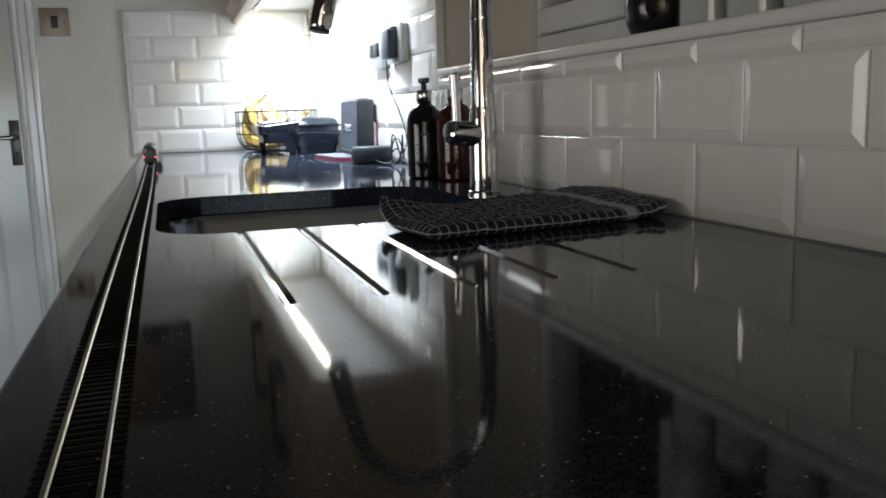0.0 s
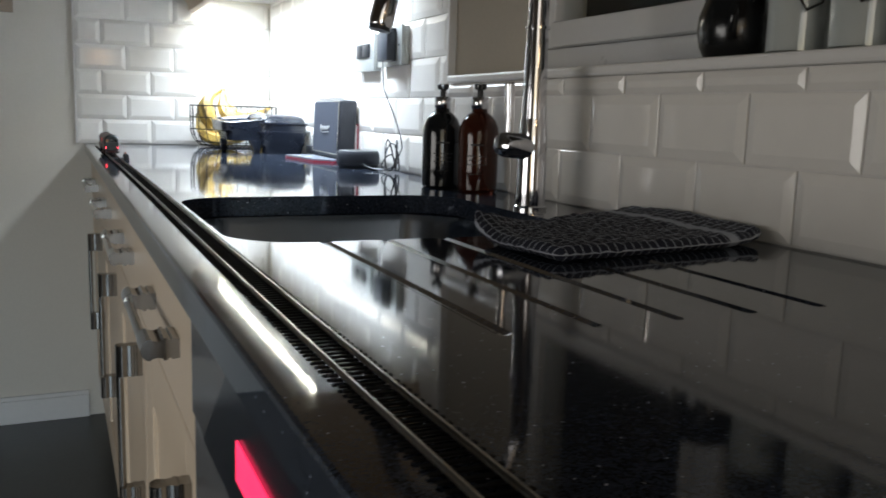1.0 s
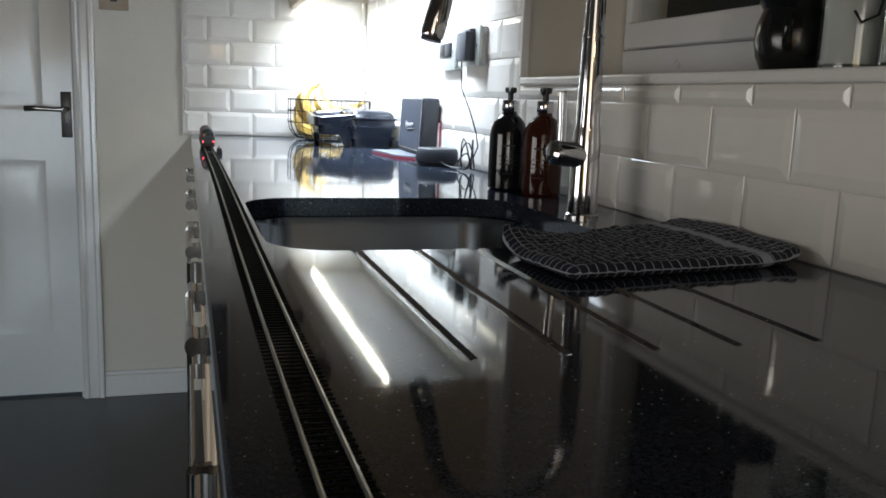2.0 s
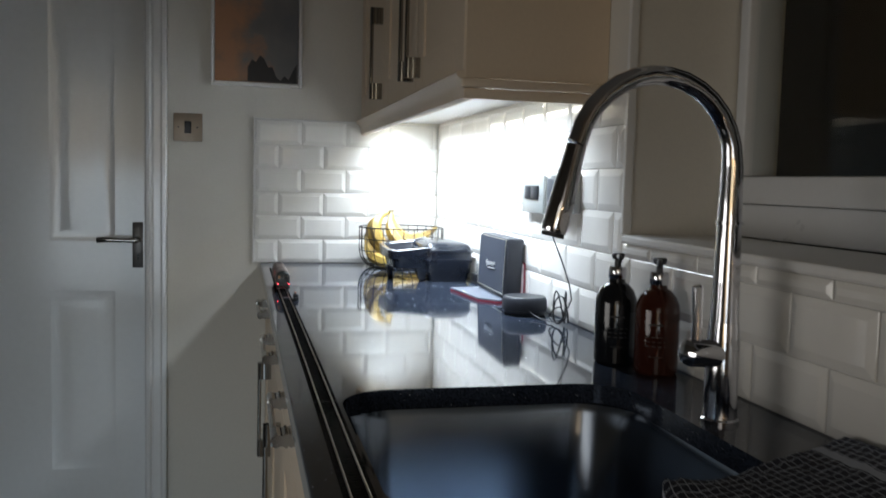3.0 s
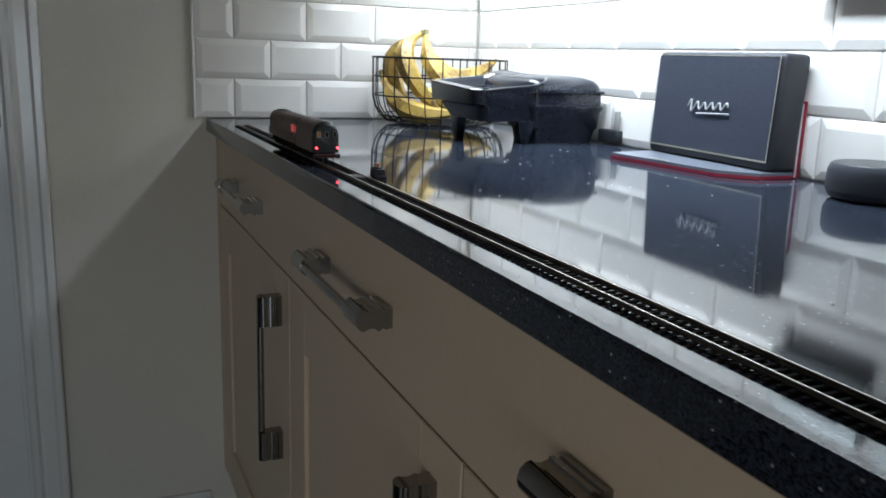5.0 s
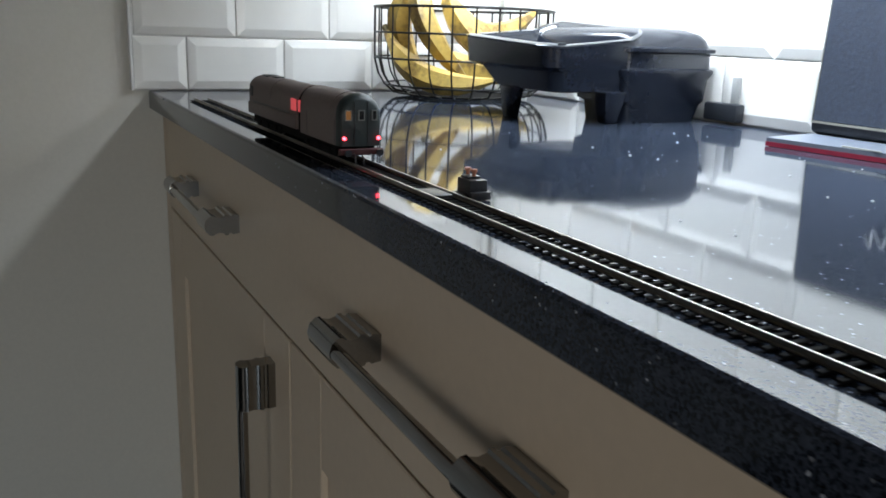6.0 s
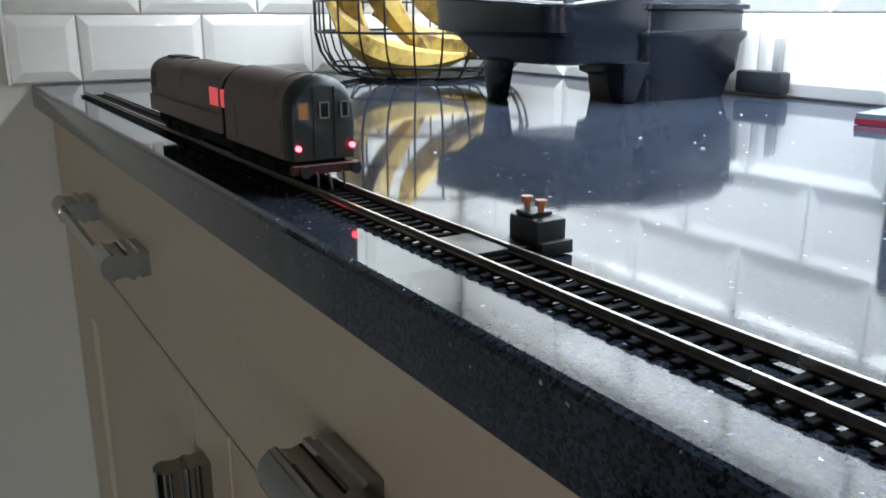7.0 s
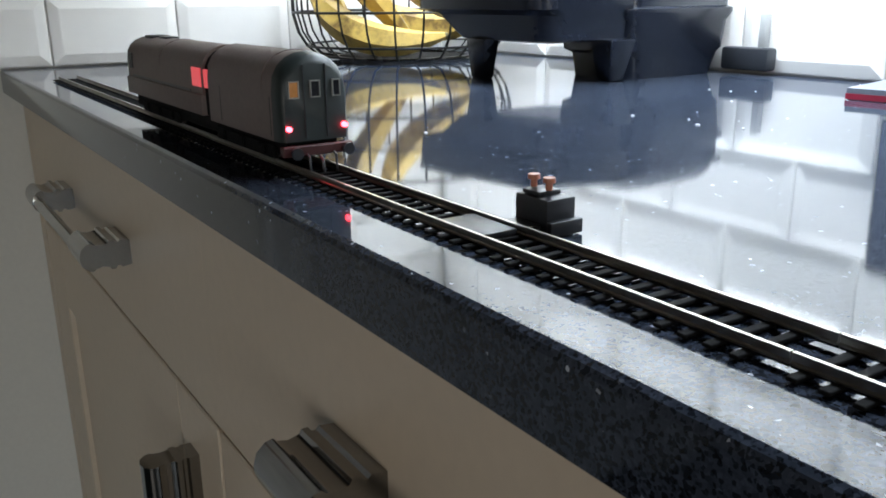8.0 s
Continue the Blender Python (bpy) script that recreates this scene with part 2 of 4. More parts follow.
JARGLASS = thin_glass("thin_jar_glass", 0.10)
PANE = thin_glass("window_glass", 0.05)
SALT = material("white_contents", (0.75, 0.74, 0.72), 0.8, vary=0.05, scale=60, grain=300, bump=0.3)
UPVC = material("white_upvc", (0.72, 0.73, 0.74), 0.28, vary=0.02, bump=0.02)
# the evening dark outside, put into the colour of a backdrop
DUSK = material("dusk_backdrop", (0.006, 0.009, 0.006), 0.8, vary=0.5, scale=4, grain=80)
CLOTH = checked_cloth()
CANVAS = canvas_paint()
SLEEPER = material("black_sleeper_plastic", (0.005, 0.005, 0.0055), 0.8, vary=0.2, scale=60, grain=400)
SLEEPER.node_tree.nodes["Principled BSDF"].inputs["Specular IOR Level"].default_value = 0.12
RAIL = material("nickel_silver_rail", (0.43, 0.40, 0.35), 0.3, 1.0, vary=0.12, scale=30, grain=300)
LOCO = material("weathered_brown_livery", (0.125, 0.090, 0.080), 0.5, vary=0.16, scale=40, grain=300, bump=0.08, depth=0.0005)
LOCOEND = material("dark_green_livery", (0.018, 0.026, 0.026), 0.42, vary=0.2, scale=40, grain=300)
LOCORED = material("buffer_beam_red", (0.045, 0.008, 0.008), 0.5, vary=0.15)
REDLAMP = material("red_lamp", (0.5, 0.02, 0.02), 0.4, emit=(1.0, 0.04, 0.06), strength=12, bump=0)
REDGLOW = material("red_lit_panel", (0.4, 0.05, 0.05), 0.5, emit=(1.0, 0.12, 0.14), strength=0.34, bump=0)
AMBERWIN = material("warm_cab_window", (0.12, 0.07, 0.03), 0.2, vary=0.6, scale=300, emit=(1.0, 0.42, 0.12), strength=0.10, bump=0)
WINRIM = material("pale_window_rim", (0.22, 0.22, 0.2), 0.4, vary=0.05)
DISPLAY = material("red_display", (0.5, 0.02, 0.05), 0.3, emit=(1.0, 0.03, 0.11), strength=1.1, bump=0)
KNOB = material("terracotta_plastic", (0.42, 0.15, 0.08), 0.45, vary=0.1)
DIODE = material("lit_diode", (1, 1, 0.9), 0.4, emit=(1.0, 0.97, 0.8), strength=60, bump=0)
APPL = material("grey_appliance_front", (0.16, 0.165, 0.175), 0.25, 0.3, vary=0.06, grain=200)


# ---- mesh helpers ----
def part(name, bm, mat, parent=None, label="", smooth=True):
    me = bpy.data.meshes.new(name)
    bmesh.ops.recalc_face_normals(bm, faces=bm.faces[:])
    bm.to_mesh(me)
    bm.free()
    me.materials.append(mat)
    if smooth:
        for p in me.polygons:
            p.use_smooth = True
        me.set_sharp_from_angle(angle=radians(35))
    ob = new(name, me)
    if parent:
        ob.parent = parent
    if label:
        tagged(ob, label)
    return ob


def thing(name, label, category, x=0, y=0, z=0, rz=0, group="", kind=""):
    ob = new(name)
    ob.empty_display_size = 0.05
    ob.matrix_world = pose(x, y, z, 0, 0, rz)
    return tagged(ob, label, category, group, kind)


def boxes(*items, bevel=0.0, seg=2):
    """One bmesh of boxes (x0, x1, y0, y1, z0, z1), edges rounded."""
    bm = bmesh.new()
    for x0, x1, y0, y1, z0, z1 in items:
        m = Matrix.Translation(((x0 + x1) / 2, (y0 + y1) / 2, (z0 + z1) / 2)) @ Matrix.Diagonal((abs(x1 - x0), abs(y1 - y0), abs(z1 - z0), 1))
        bmesh.ops.create_cube(bm, size=1, matrix=m)
    if bevel:
        bmesh.ops.bevel(bm, geom=bm.edges[:], offset=bevel, segments=seg, affect="EDGES", profile=0.5)
    return bm


def ring(centre, u, v, r, n, ry=None):
    return [Vector(centre) + u * (math.cos(2 * math.pi * i / n) * r) + v * (math.sin(2 * math.pi * i / n) * (ry or r)) for i in range(n)]


def tube(points, radius, n=10, bm=None, caps=True):
    """A tube through points; radius a number or one for each point."""
    bm = bm or bmesh.new()
    pts = [Vector(p) for p in points]
    rad = radius if isinstance(radius, (list, tuple)) else [radius] * len(pts)
    loops, up = [], None
    for i, p in enumerate(pts):
        d = (pts[min(i + 1, len(pts) - 1)] - pts[max(i - 1, 0)]).normalized()
        if up is None:
            up = d.orthogonal().normalized()
        up = (up - d * up.dot(d)).normalized()
        loops.append([bm.verts.new(q) for q in ring(p, up, d.cross(up), rad[i], n)])
    for a, b in zip(loops, loops[1:]):
        for k in range(n):
            bm.faces.new((a[k], a[(k + 1) % n], b[(k + 1) % n], b[k]))
    if caps:
        bm.faces.new(loops[0][::-1])
        bm.faces.new(loops[-1])
    return bm


def lathe(profile, n=32, bm=None, centre=(0, 0)):
    """Turned round z from (radius, z) pairs."""
    bm = bm or bmesh.new()
    loops = []
    for r, z in profile:
        loops.append([bm.verts.new((centre[0] + r * math.cos(2 * math.pi * k / n), centre[1] + r * math.sin(2 * math.pi * k / n), z)) for k in range(n)])
    for a, b in zip(loops, loops[1:]):
        for k in range(n):
            bm.faces.new((a[k], a[(k + 1) % n], b[(k + 1) % n], b[k]))
    if profile[0][0] > 1e-5:
        bm.faces.new(loops[0][::-1])
    if profile[-1][0] > 1e-5:
        bm.faces.new(loops[-1])
    bmesh.ops.remove_doubles(bm, verts=bm.verts[:], dist=1e-6)
    return bm


def prism(outline, y0, y1, bm=None):
    """An outline of (x, z) drawn out along y."""
    bm = bm or bmesh.new()
    a = [bm.verts.new((x, y0, z)) for x, z in outline]
    b = [bm.verts.new((x, y1, z)) for x, z in outline]
    n = len(outline)
    for k in range(n):
        bm.faces.new((a[k], a[(k + 1) % n], b[(k + 1) % n], b[k]))
    bm.faces.new(a[::-1])
    bm.faces.new(b)
    return bm


def arc(cx, cy, r, a0, a1, n):
    return [(cx + r * math.cos(radians(a0 + (a1 - a0) * i / n)), cy + r * math.sin(radians(a0 + (a1 - a0) * i / n))) for i in range(n + 1)]

# ---- the room ----
FZ, TOP, WX, SLAB = -0.03, 0.90, 0.630, 0.028
EX0, EX1 = 0.0135, 0.0130  # front edge of the worktop at its near and far end
CEILZ = 2.37


def structure(name, bm, mat, label, category):
    return tagged(part(name, bm, mat, None, label, smooth=False), label, category, kind="structure")


structure("floor", boxes((-2.4, 1.0, -5.3, 0.6, FZ - 0.1, FZ)), FLOORM, "dark grey-green smooth kitchen floor", "floor")
structure("ceiling", boxes((-2.4, 1.0, -5.3, 0.6, CEILZ, CEILZ + 0.1)), CEIL, "plain unseen ceiling, darkened to cut bounced light", "ceiling")
DX0, DX1, DH = -1.13, -0.365, 1.965
structure("wall_end", boxes((DX1 + 0.012, 0.98, 0.002, 0.12, FZ, CEILZ), (-2.3, DX0 - 0.012, 0.002, 0.12, FZ, CEILZ),
                            (DX0 - 0.012, DX1 + 0.012, 0.002, 0.12, DH + 0.012, CEILZ)), WALL, "off-white painted plaster wall with a doorway", "wall")
structure("wall_left", boxes((-2.4, -2.3, -5.2, 0.12, FZ, CEILZ)), DIMWALL, "unseen plaster wall, darkened to cut bounced light", "wall")
structure("wall_behind", boxes((-2.3, -1.8, -5.3, -5.2, FZ, CEILZ), (-0.2, 0.98, -5.3, -5.2, FZ, CEILZ), (-1.8, -0.2, -5.3, -5.2, FZ, 0.04),
                               (-1.8, -0.2, -5.3, -5.2, 2.15, CEILZ)), DIMWALL, "unseen wall with a wide glazed garden door, darkened to cut bounced light", "wall")
# the wall behind the worktop, with the recess of the window
RY0, RY1, SILL, RTOP, RX = -1.515, -3.35, 1.098, 2.08, 0.835
structure("wall_worktop", boxes((WX, 0.93, RY0, 0.002, FZ, CEILZ), (WX, 0.93, -5.2, RY1, FZ, CEILZ), (WX, 0.93, RY1, RY0, FZ, SILL - 0.012),
                                (WX, 0.93, RY1, RY0, RTOP, CEILZ)), WALL, "off-white plaster wall round a deep window recess", "wall")
structure("window_sill", boxes((WX - 0.012, RX, RY1, RY0 - 0.002, SILL - 0.011, SILL + 0.004), bevel=0.004), TRIM, "white glossy window sill", "window sill")
structure("trim", boxes((WX - 0.011, WX + 0.006, RY0 - 0.004, RY0 + 0.006, SILL + 0.005, RTOP), bevel=0.002), TRIM, "white edging strip up the window reveal", "trim")

# ---- window over the sink ----
win = thing("window_1", "white plastic casement window with dark view outside", "window", RX, 0, 0, kind="structure")
part("window_frame", boxes((0, 0.06, RY1, RY0 - 0.003, SILL + 0.005, SILL + 0.065), (0, 0.06, RY1, RY0 - 0.003, RTOP - 0.06, RTOP - 0.002), (0, 0.06, RY0 - 0.045, RY0 - 0.004, SILL + 0.066, RTOP - 0.061),
                           (0, 0.06, -2.085, -2.035, SILL + 0.066, RTOP - 0.061), (0, 0.06, -2.66, -2.61, SILL + 0.066, RTOP - 0.061), (0, 0.06, RY1 + 0.004, RY1 + 0.045, SILL + 0.066, RTOP - 0.061), bevel=0.004), UPVC, win)
for y1, y0 in ((RY0 - 0.045, -2.035), (-2.085, -2.61), (-2.66, RY1 + 0.045)):
    s0, s1, w, v = SILL + 0.066, RTOP - 0.061, 0.048, 0.018
    sash = part("sash", boxes((-0.018, 0.045, y0 + 0.002, y1 - 0.002, s0, s0 + w), (-0.018, 0.045, y0 + 0.002, y1 - 0.002, s1 - w, s1), (-0.018, 0.045, y0 + 0.002, y0 + v, s0 + w, s1 - w),
                              (-0.018, 0.045, y1 - v, y1 - 0.002, s0 + w, s1 - w), bevel=0.005), UPVC, win)
    pane = part("pane", boxes((-0.004, 0.002, y0 + v - 0.002, y1 - v + 0.002, s0 + w - 0.002, s1 - w + 0.002)), PANE, sash)
    pane.visible_shadow = False
# added sheets behind the panes; top and ends keep the sky out
structure("backdrop", boxes((1.35, 1.40, -5.2, 0.6, FZ, 2.6), (0.95, 1.40, -5.25, 0.6, 2.6, 2.64), (0.95, 1.4, 0.6, 0.64, FZ, 2.6), (0.95, 1.4, -5.3, -5.25, FZ, 2.6)), DUSK, "near-black backdrop outside the window, dusk put into its colour", "hedge")

# glazed garden door behind the camera
gd = thing("door_2", "wide white glazed garden door, closed", "door", 0, -5.25, 0, kind="structure")
part("door_frame", boxes((-1.8, -0.2, -0.03, 0.03, 0.041, 0.10), (-1.8, -0.2, -0.03, 0.03, 2.09, 2.15), (-1.8, -1.74, -0.03, 0.03, 0.101, 2.089), (-0.26, -0.2, -0.03, 0.03, 0.101, 2.089), (-1.03, -0.97, -0.03, 0.03, 0.101, 2.089), bevel=0.004), UPVC, gd)

# ---- door ----
door = thing("door_1", "white gloss panelled internal door, closed", "door", 0, 0.038, 0, kind="structure")
# panels: two columns, lower and upper
cols = ((DX1 - 0.092 - 0.20, DX1 - 0.092), (DX0 + 0.092, DX0 + 0.292))
rows_z = ((0.20, 0.80), (0.965, 1.84))
stiles = [(DX1 - 0.092, DX1 - 0.003, 0, 0.04, FZ + 0.008, DH - 0.003), (DX0 + 0.003, DX0 + 0.092, 0, 0.04, FZ + 0.008, DH - 0.003), (cols[1][1], cols[0][0], 0, 0.04, FZ + 0.008, DH - 0.003)]
for c0, c1 in cols:
    stiles += [(c0, c1, 0, 0.04, FZ + 0.008, rows_z[0][0]), (c0, c1, 0, 0.04, rows_z[0][1], rows_z[1][0]), (c0, c1, 0, 0.04, rows_z[1][1], DH - 0.003)]
part("leaf", boxes(*stiles), GLOSS, door, smooth=False)
for c0, c1 in cols:
    for z0, z1 in rows_z:
        bm = bmesh.new()
        soft = 0.4 if z0 < 0.5 else 0.6
        prof = [(d, y * soft) for d, y in ((0.0, 0.0), (0.006, 0.0022), (0.016, 0.0040), (0.026, 0.0046), (0.038, 0.0036), (0.054, 0.0014), (0.062, 0.001))]
        loops = []
        for d, y in prof:
            loops.append([bm.verts.new(p) for p in ((c0 + d, y, z0 + d), (c1 - d, y, z0 + d), (c1 - d, y, z1 - d), (c0 + d, y, z1 - d))])
        for a, b in zip(loops, loops[1:]):
            for k in range(4):
                bm.faces.new((a[k], a[(k + 1) % 4], b[(k + 1) % 4], b[k]))
        bm.faces.new(loops[-1])
        back = [bm.verts.new(p) for p in ((c0, 0.03, z0), (c1, 0.03, z0), (c1, 0.03, z1), (c0, 0.03, z1))]
        for k in range(4):
            bm.faces.new((loops[0][k], loops[0][(k + 1) % 4], back[(k + 1) % 4], back[k]))
        part("panel", bm, GLOSS, door)
handle = part("door_handle", boxes((-0.402, -0.362 - 0.002, -0.009, -0.001, 0.878, 1.03), bevel=0.003), DKSTEEL, door, "dark bronze backplate")
part("lever", tube([(-0.384, -0.005, 0.972), (-0.384, -0.045, 0.972), (-0.392, -0.053, 0.972), (-0.42, -0.055, 0.972), (-0.47, -0.055, 0.974), (-0.505, -0.05, 0.972)], [0.009, 0.009, 0.009, 0.007, 0.009, 0.010], 12), NICKEL, handle, "satin metal lever")
part("keyhole", boxes((-0.387, -0.381, -0.0105, -0.0092, 0.905, 0.925), bevel=0.0004), BLACKP, handle)
# lining and architrave
structure("door_frame", boxes((DX1, DX1 + 0.0115, 0.001, 0.12, FZ, DH + 0.0115), (DX0 - 0.0115, DX0, 0.001, 0.12, FZ, DH + 0.0115), (DX0, DX1, 0.001, 0.12, DH, DH + 0.0115)), GLOSS, "white gloss door lining", "door frame")
arch = bmesh.new()
prof = [(0.0, 0.001), (0.0, -0.012), (0.006, -0.018), (0.016, -0.019), (0.022, -0.013), (0.03, -0.016), (0.05, -0.016), (0.056, -0.022), (0.066, -0.022), (0.07, -0.018), (0.07, 0.001)]
for s, base in ((1, DX1 + 0.006), (-1, DX0 - 0.006)):
    a = [arch.verts.new((base + s * d, y, FZ)) for d, y in prof]
    b = [arch.verts.new((base + s * d, y, DH + 0.006 + d)) for d, y in prof]
    c = b
    for k in range(len(prof) - 1):
        arch.faces.new((a[k], a[k + 1], b[k + 1], b[k]))
top = [[arch.verts.new((x + s * d, y, DH + 0.006 + d)) for d, y in prof] for s, x in ((-1, DX0 - 0.006), (1, DX1 + 0.006))]
for k in range(len(prof) - 1):
    arch.faces.new((top[0][k], top[0][k + 1], top[1][k + 1], top[1][k]))
structure("architrave", arch, GLOSS, "white gloss moulded architrave round the door", "door frame")
structure("baseboard", boxes((DX1 + 0.077, 0.0, -0.014, 0.0015, FZ, FZ + 0.078), (DX1 + 0.077, 0.0, -0.010, 0.0015, FZ + 0.078, FZ + 0.092), bevel=0.002), GLOSS, "white gloss skirting board", "skirting board")

# light switch
sw = thing("light_switch", "copper-toned square light switch with black rocker", "light switch", -0.224, 0.001, 1.347)
part("faceplate", boxes((-0.046, 0.046, -0.006, 0, -0.046, 0.046), bevel=0.002), BRASSY, sw)
part("rocker", boxes((-0.011, 0.011, -0.010, -0.0061, -0.02, 0.02), bevel=0.0015), BLACKP, sw)
for sx in (-0.03, 0.03):
    part("screw", tube([(sx, -0.0058, 0), (sx, -0.0075, 0)], 0.003, 10), DKSTEEL, sw)

# picture
pic = thing("canvas_picture", "canvas print of orange sunset and dark cloud, pale frame", "picture", -0.004, 0.001, 1.69)
part("frame", boxes((-0.148, -0.136, -0.03, 0, -0.2, 0.2), (0.136, 0.148, -0.03, 0, -0.2, 0.2), (-0.1355, 0.1355, -0.03, 0, -0.2, -0.188), (-0.1355, 0.1355, -0.03, 0, 0.188, 0.2), bevel=0.002), TRIM, pic)
part("canvas", boxes((-0.135, 0.135, -0.022, -0.002, -0.1875, 0.1875)), CANVAS, pic)
dark = bmesh.new()
hill = [(-0.03, -0.185)] + [(-0.03 + 0.16 * i / 12, -0.14 + 0.035 * math.sin(i * 0.55) + 0.012 * math.sin(i * 2.3)) for i in range(13)] + [(0.13, -0.185)]
prism(hill, -0.0235, -0.0222, dark)
part("painted_hill", dark, BLACKP, pic)

# ---- worktop with sink opening and drainer grooves ----
SX0, SX1, SY0, SY1, SR = 0.078, 0.492, -2.232, -1.79, 0.075
WY0 = -3.45
grooves = [0.165, 0.2285, 0.292, 0.355, 0.420]
GW, GEND, GD = 0.0055, -2.604, 0.0017
hole = arc(SX0 + SR, SY1 - SR, SR, 180, 90, 10) + arc(SX1 - SR, SY1 - SR, SR, 90, 0, 10) + arc(SX1 - SR, SY0 + SR, SR, 0, -90, 10)
kinds = ["s"] * len(hole)
for gx in reversed(grooves):
    seq = [(gx + GW, SY0), (gx + GW, GEND + GW)] + [(gx + GW * math.cos(radians(a)), GEND + GW + GW * math.sin(radians(a))) for a in (-45, -90, -135)] + [(gx - GW, GEND + GW), (gx - GW, SY0)]
    if hole[-1][0] <= gx + GW:
        hole.pop(), kinds.pop()
    hole += seq
    kinds += ["g"] * (len(seq) - 1) + ["s"]
tail = [p for p in arc(SX0 + SR, SY0 + SR, SR, -90, -180, 10) if p[0] < grooves[0] - GW]
hole += tail
kinds += ["s"] * len(tail)
bm = bmesh.new()
E0 = 0.003
outer = [(EX0 + E0, WY0), (WX - 0.001, WY0), (WX - 0.001, 0.0005), (EX1 + E0, 0.0005)]
ov = [bm.verts.new((x, y, TOP)) for x, y in outer]
hv = [bm.verts.new((x, y, TOP)) for x, y in hole]
edges = [bm.edges.new((l[i], l[(i + 1) % len(l)])) for l in (ov, hv) for i in range(len(l))]
bmesh.ops.triangle_fill(bm, use_beauty=True, use_dissolve=False, edges=edges)
n = len(hole)
for i in range(n):
    j = (i + 1) % n
    d = GD if kinds[i] == "g" else SLAB
    low = []
    for x, y in (hole[i], hole[j]):
        if kinds[i] == "g":
            gx = min(grooves, key=lambda g: abs(g - x))
            x, y = gx + (x - gx) * 0.2, max(y, GEND + 0.006)
        low.append(bm.verts.new((x, y, TOP - d)))
    bm.faces.new((hv[i], hv[j], low[1], low[0]))
for gx in grooves:
    f = [bm.verts.new(p) for p in ((gx - GW * 0.2, SY0, TOP - GD), (gx + GW * 0.2, SY0, TOP - GD), (gx + GW * 0.2, GEND + 0.006, TOP - GD), (gx - GW * 0.2, GEND + 0.006, TOP - GD))]
    bm.faces.new(f)
    f = [bm.verts.new(p) for p in ((gx - GW, SY0, TOP - GD), (gx + GW, SY0, TOP - GD), (gx + GW, SY0, TOP - SLAB), (gx - GW, SY0, TOP - SLAB))]
    bm.faces.new(f)
# front edge with eased arrises, underside, ends
fr = [(E0, TOP), (0.0009, TOP - 0.0009), (0.0, TOP - E0), (0.0, TOP - SLAB + 0.002), (0.002, TOP - SLAB), (0.08, TOP - SLAB)]
fa = [bm.verts.new((EX0 + x, WY0, z)) for x, z in fr]
fb = [bm.verts.new((EX1 + x, 0.0005, z)) for x, z in fr]
for k in range(len(fr) - 1):
    bm.faces.new((fa[k], fa[k + 1], fb[k + 1], fb[k]))
e = [bm.verts.new(p) for p in ((EX0, WY0, TOP), (WX, WY0, TOP), (WX, WY0, TOP - SLAB), (EX0, WY0, TOP - SLAB))]
bm.faces.new(e)
bmesh.ops.remove_doubles(bm, verts=bm.verts[:], dist=1e-5)
wt = part("worktop", bm, QUARTZ, None, "", smooth=False)
tagged(wt, "polished black speckled quartz worktop with drainer grooves", "worktop")

# ---- sink bowl ----
sink = thing("sink", "undermounted brushed stainless steel sink bowl", "sink", 0, 0, 0)
bm = bmesh.new()
def bowl_loop(inset, z, r):
    x0, x1, y0, y1 = SX0 - 0.004 + inset, SX1 + 0.004 - inset, SY0 - 0.004 + inset, SY1 + 0.004 - inset
    pts = arc(x0 + r, y1 - r, r, 180, 90, 10) + arc(x1 - r, y1 - r, r, 90, 0, 10) + arc(x1 - r, y0 + r, r, 0, -90, 10) + arc(x0 + r, y0 + r, r, -90, -180, 10)
    return [bm.verts.new((x, y, z)) for x, y in pts]
loops = [bowl_loop(-0.02, TOP - 0.0285, SR + 0.02), bowl_loop(0.0, TOP - 0.0285, SR), bowl_loop(0.006, TOP - 0.042, SR), bowl_loop(0.010, TOP - 0.17, SR), bowl_loop(0.02, TOP - 0.192, SR), bowl_loop(0.045, TOP - 0.2, SR - 0.02)]
for a, b in zip(loops, loops[1:]):
    for k in range(len(a)):
        bm.faces.new((a[k], a[(k + 1) % len(a)], b[(k + 1) % len(a)], b[k]))
bm.faces.new(loops[-1])
part("bowl", bm, STEEL, sink)
cx, cy = (SX0 + SX1) / 2, (SY0 + SY1) / 2
part("strainer", lathe([(0.0, TOP - 0.2), (0.03, TOP - 0.1995), (0.038, TOP - 0.196), (0.045, TOP - 0.1985), (0.047, TOP - 0.2)], 24, centre=(cx, cy)), CHROME, sink, "round chrome waste")

# ---- base units ----
FACE = 0.032


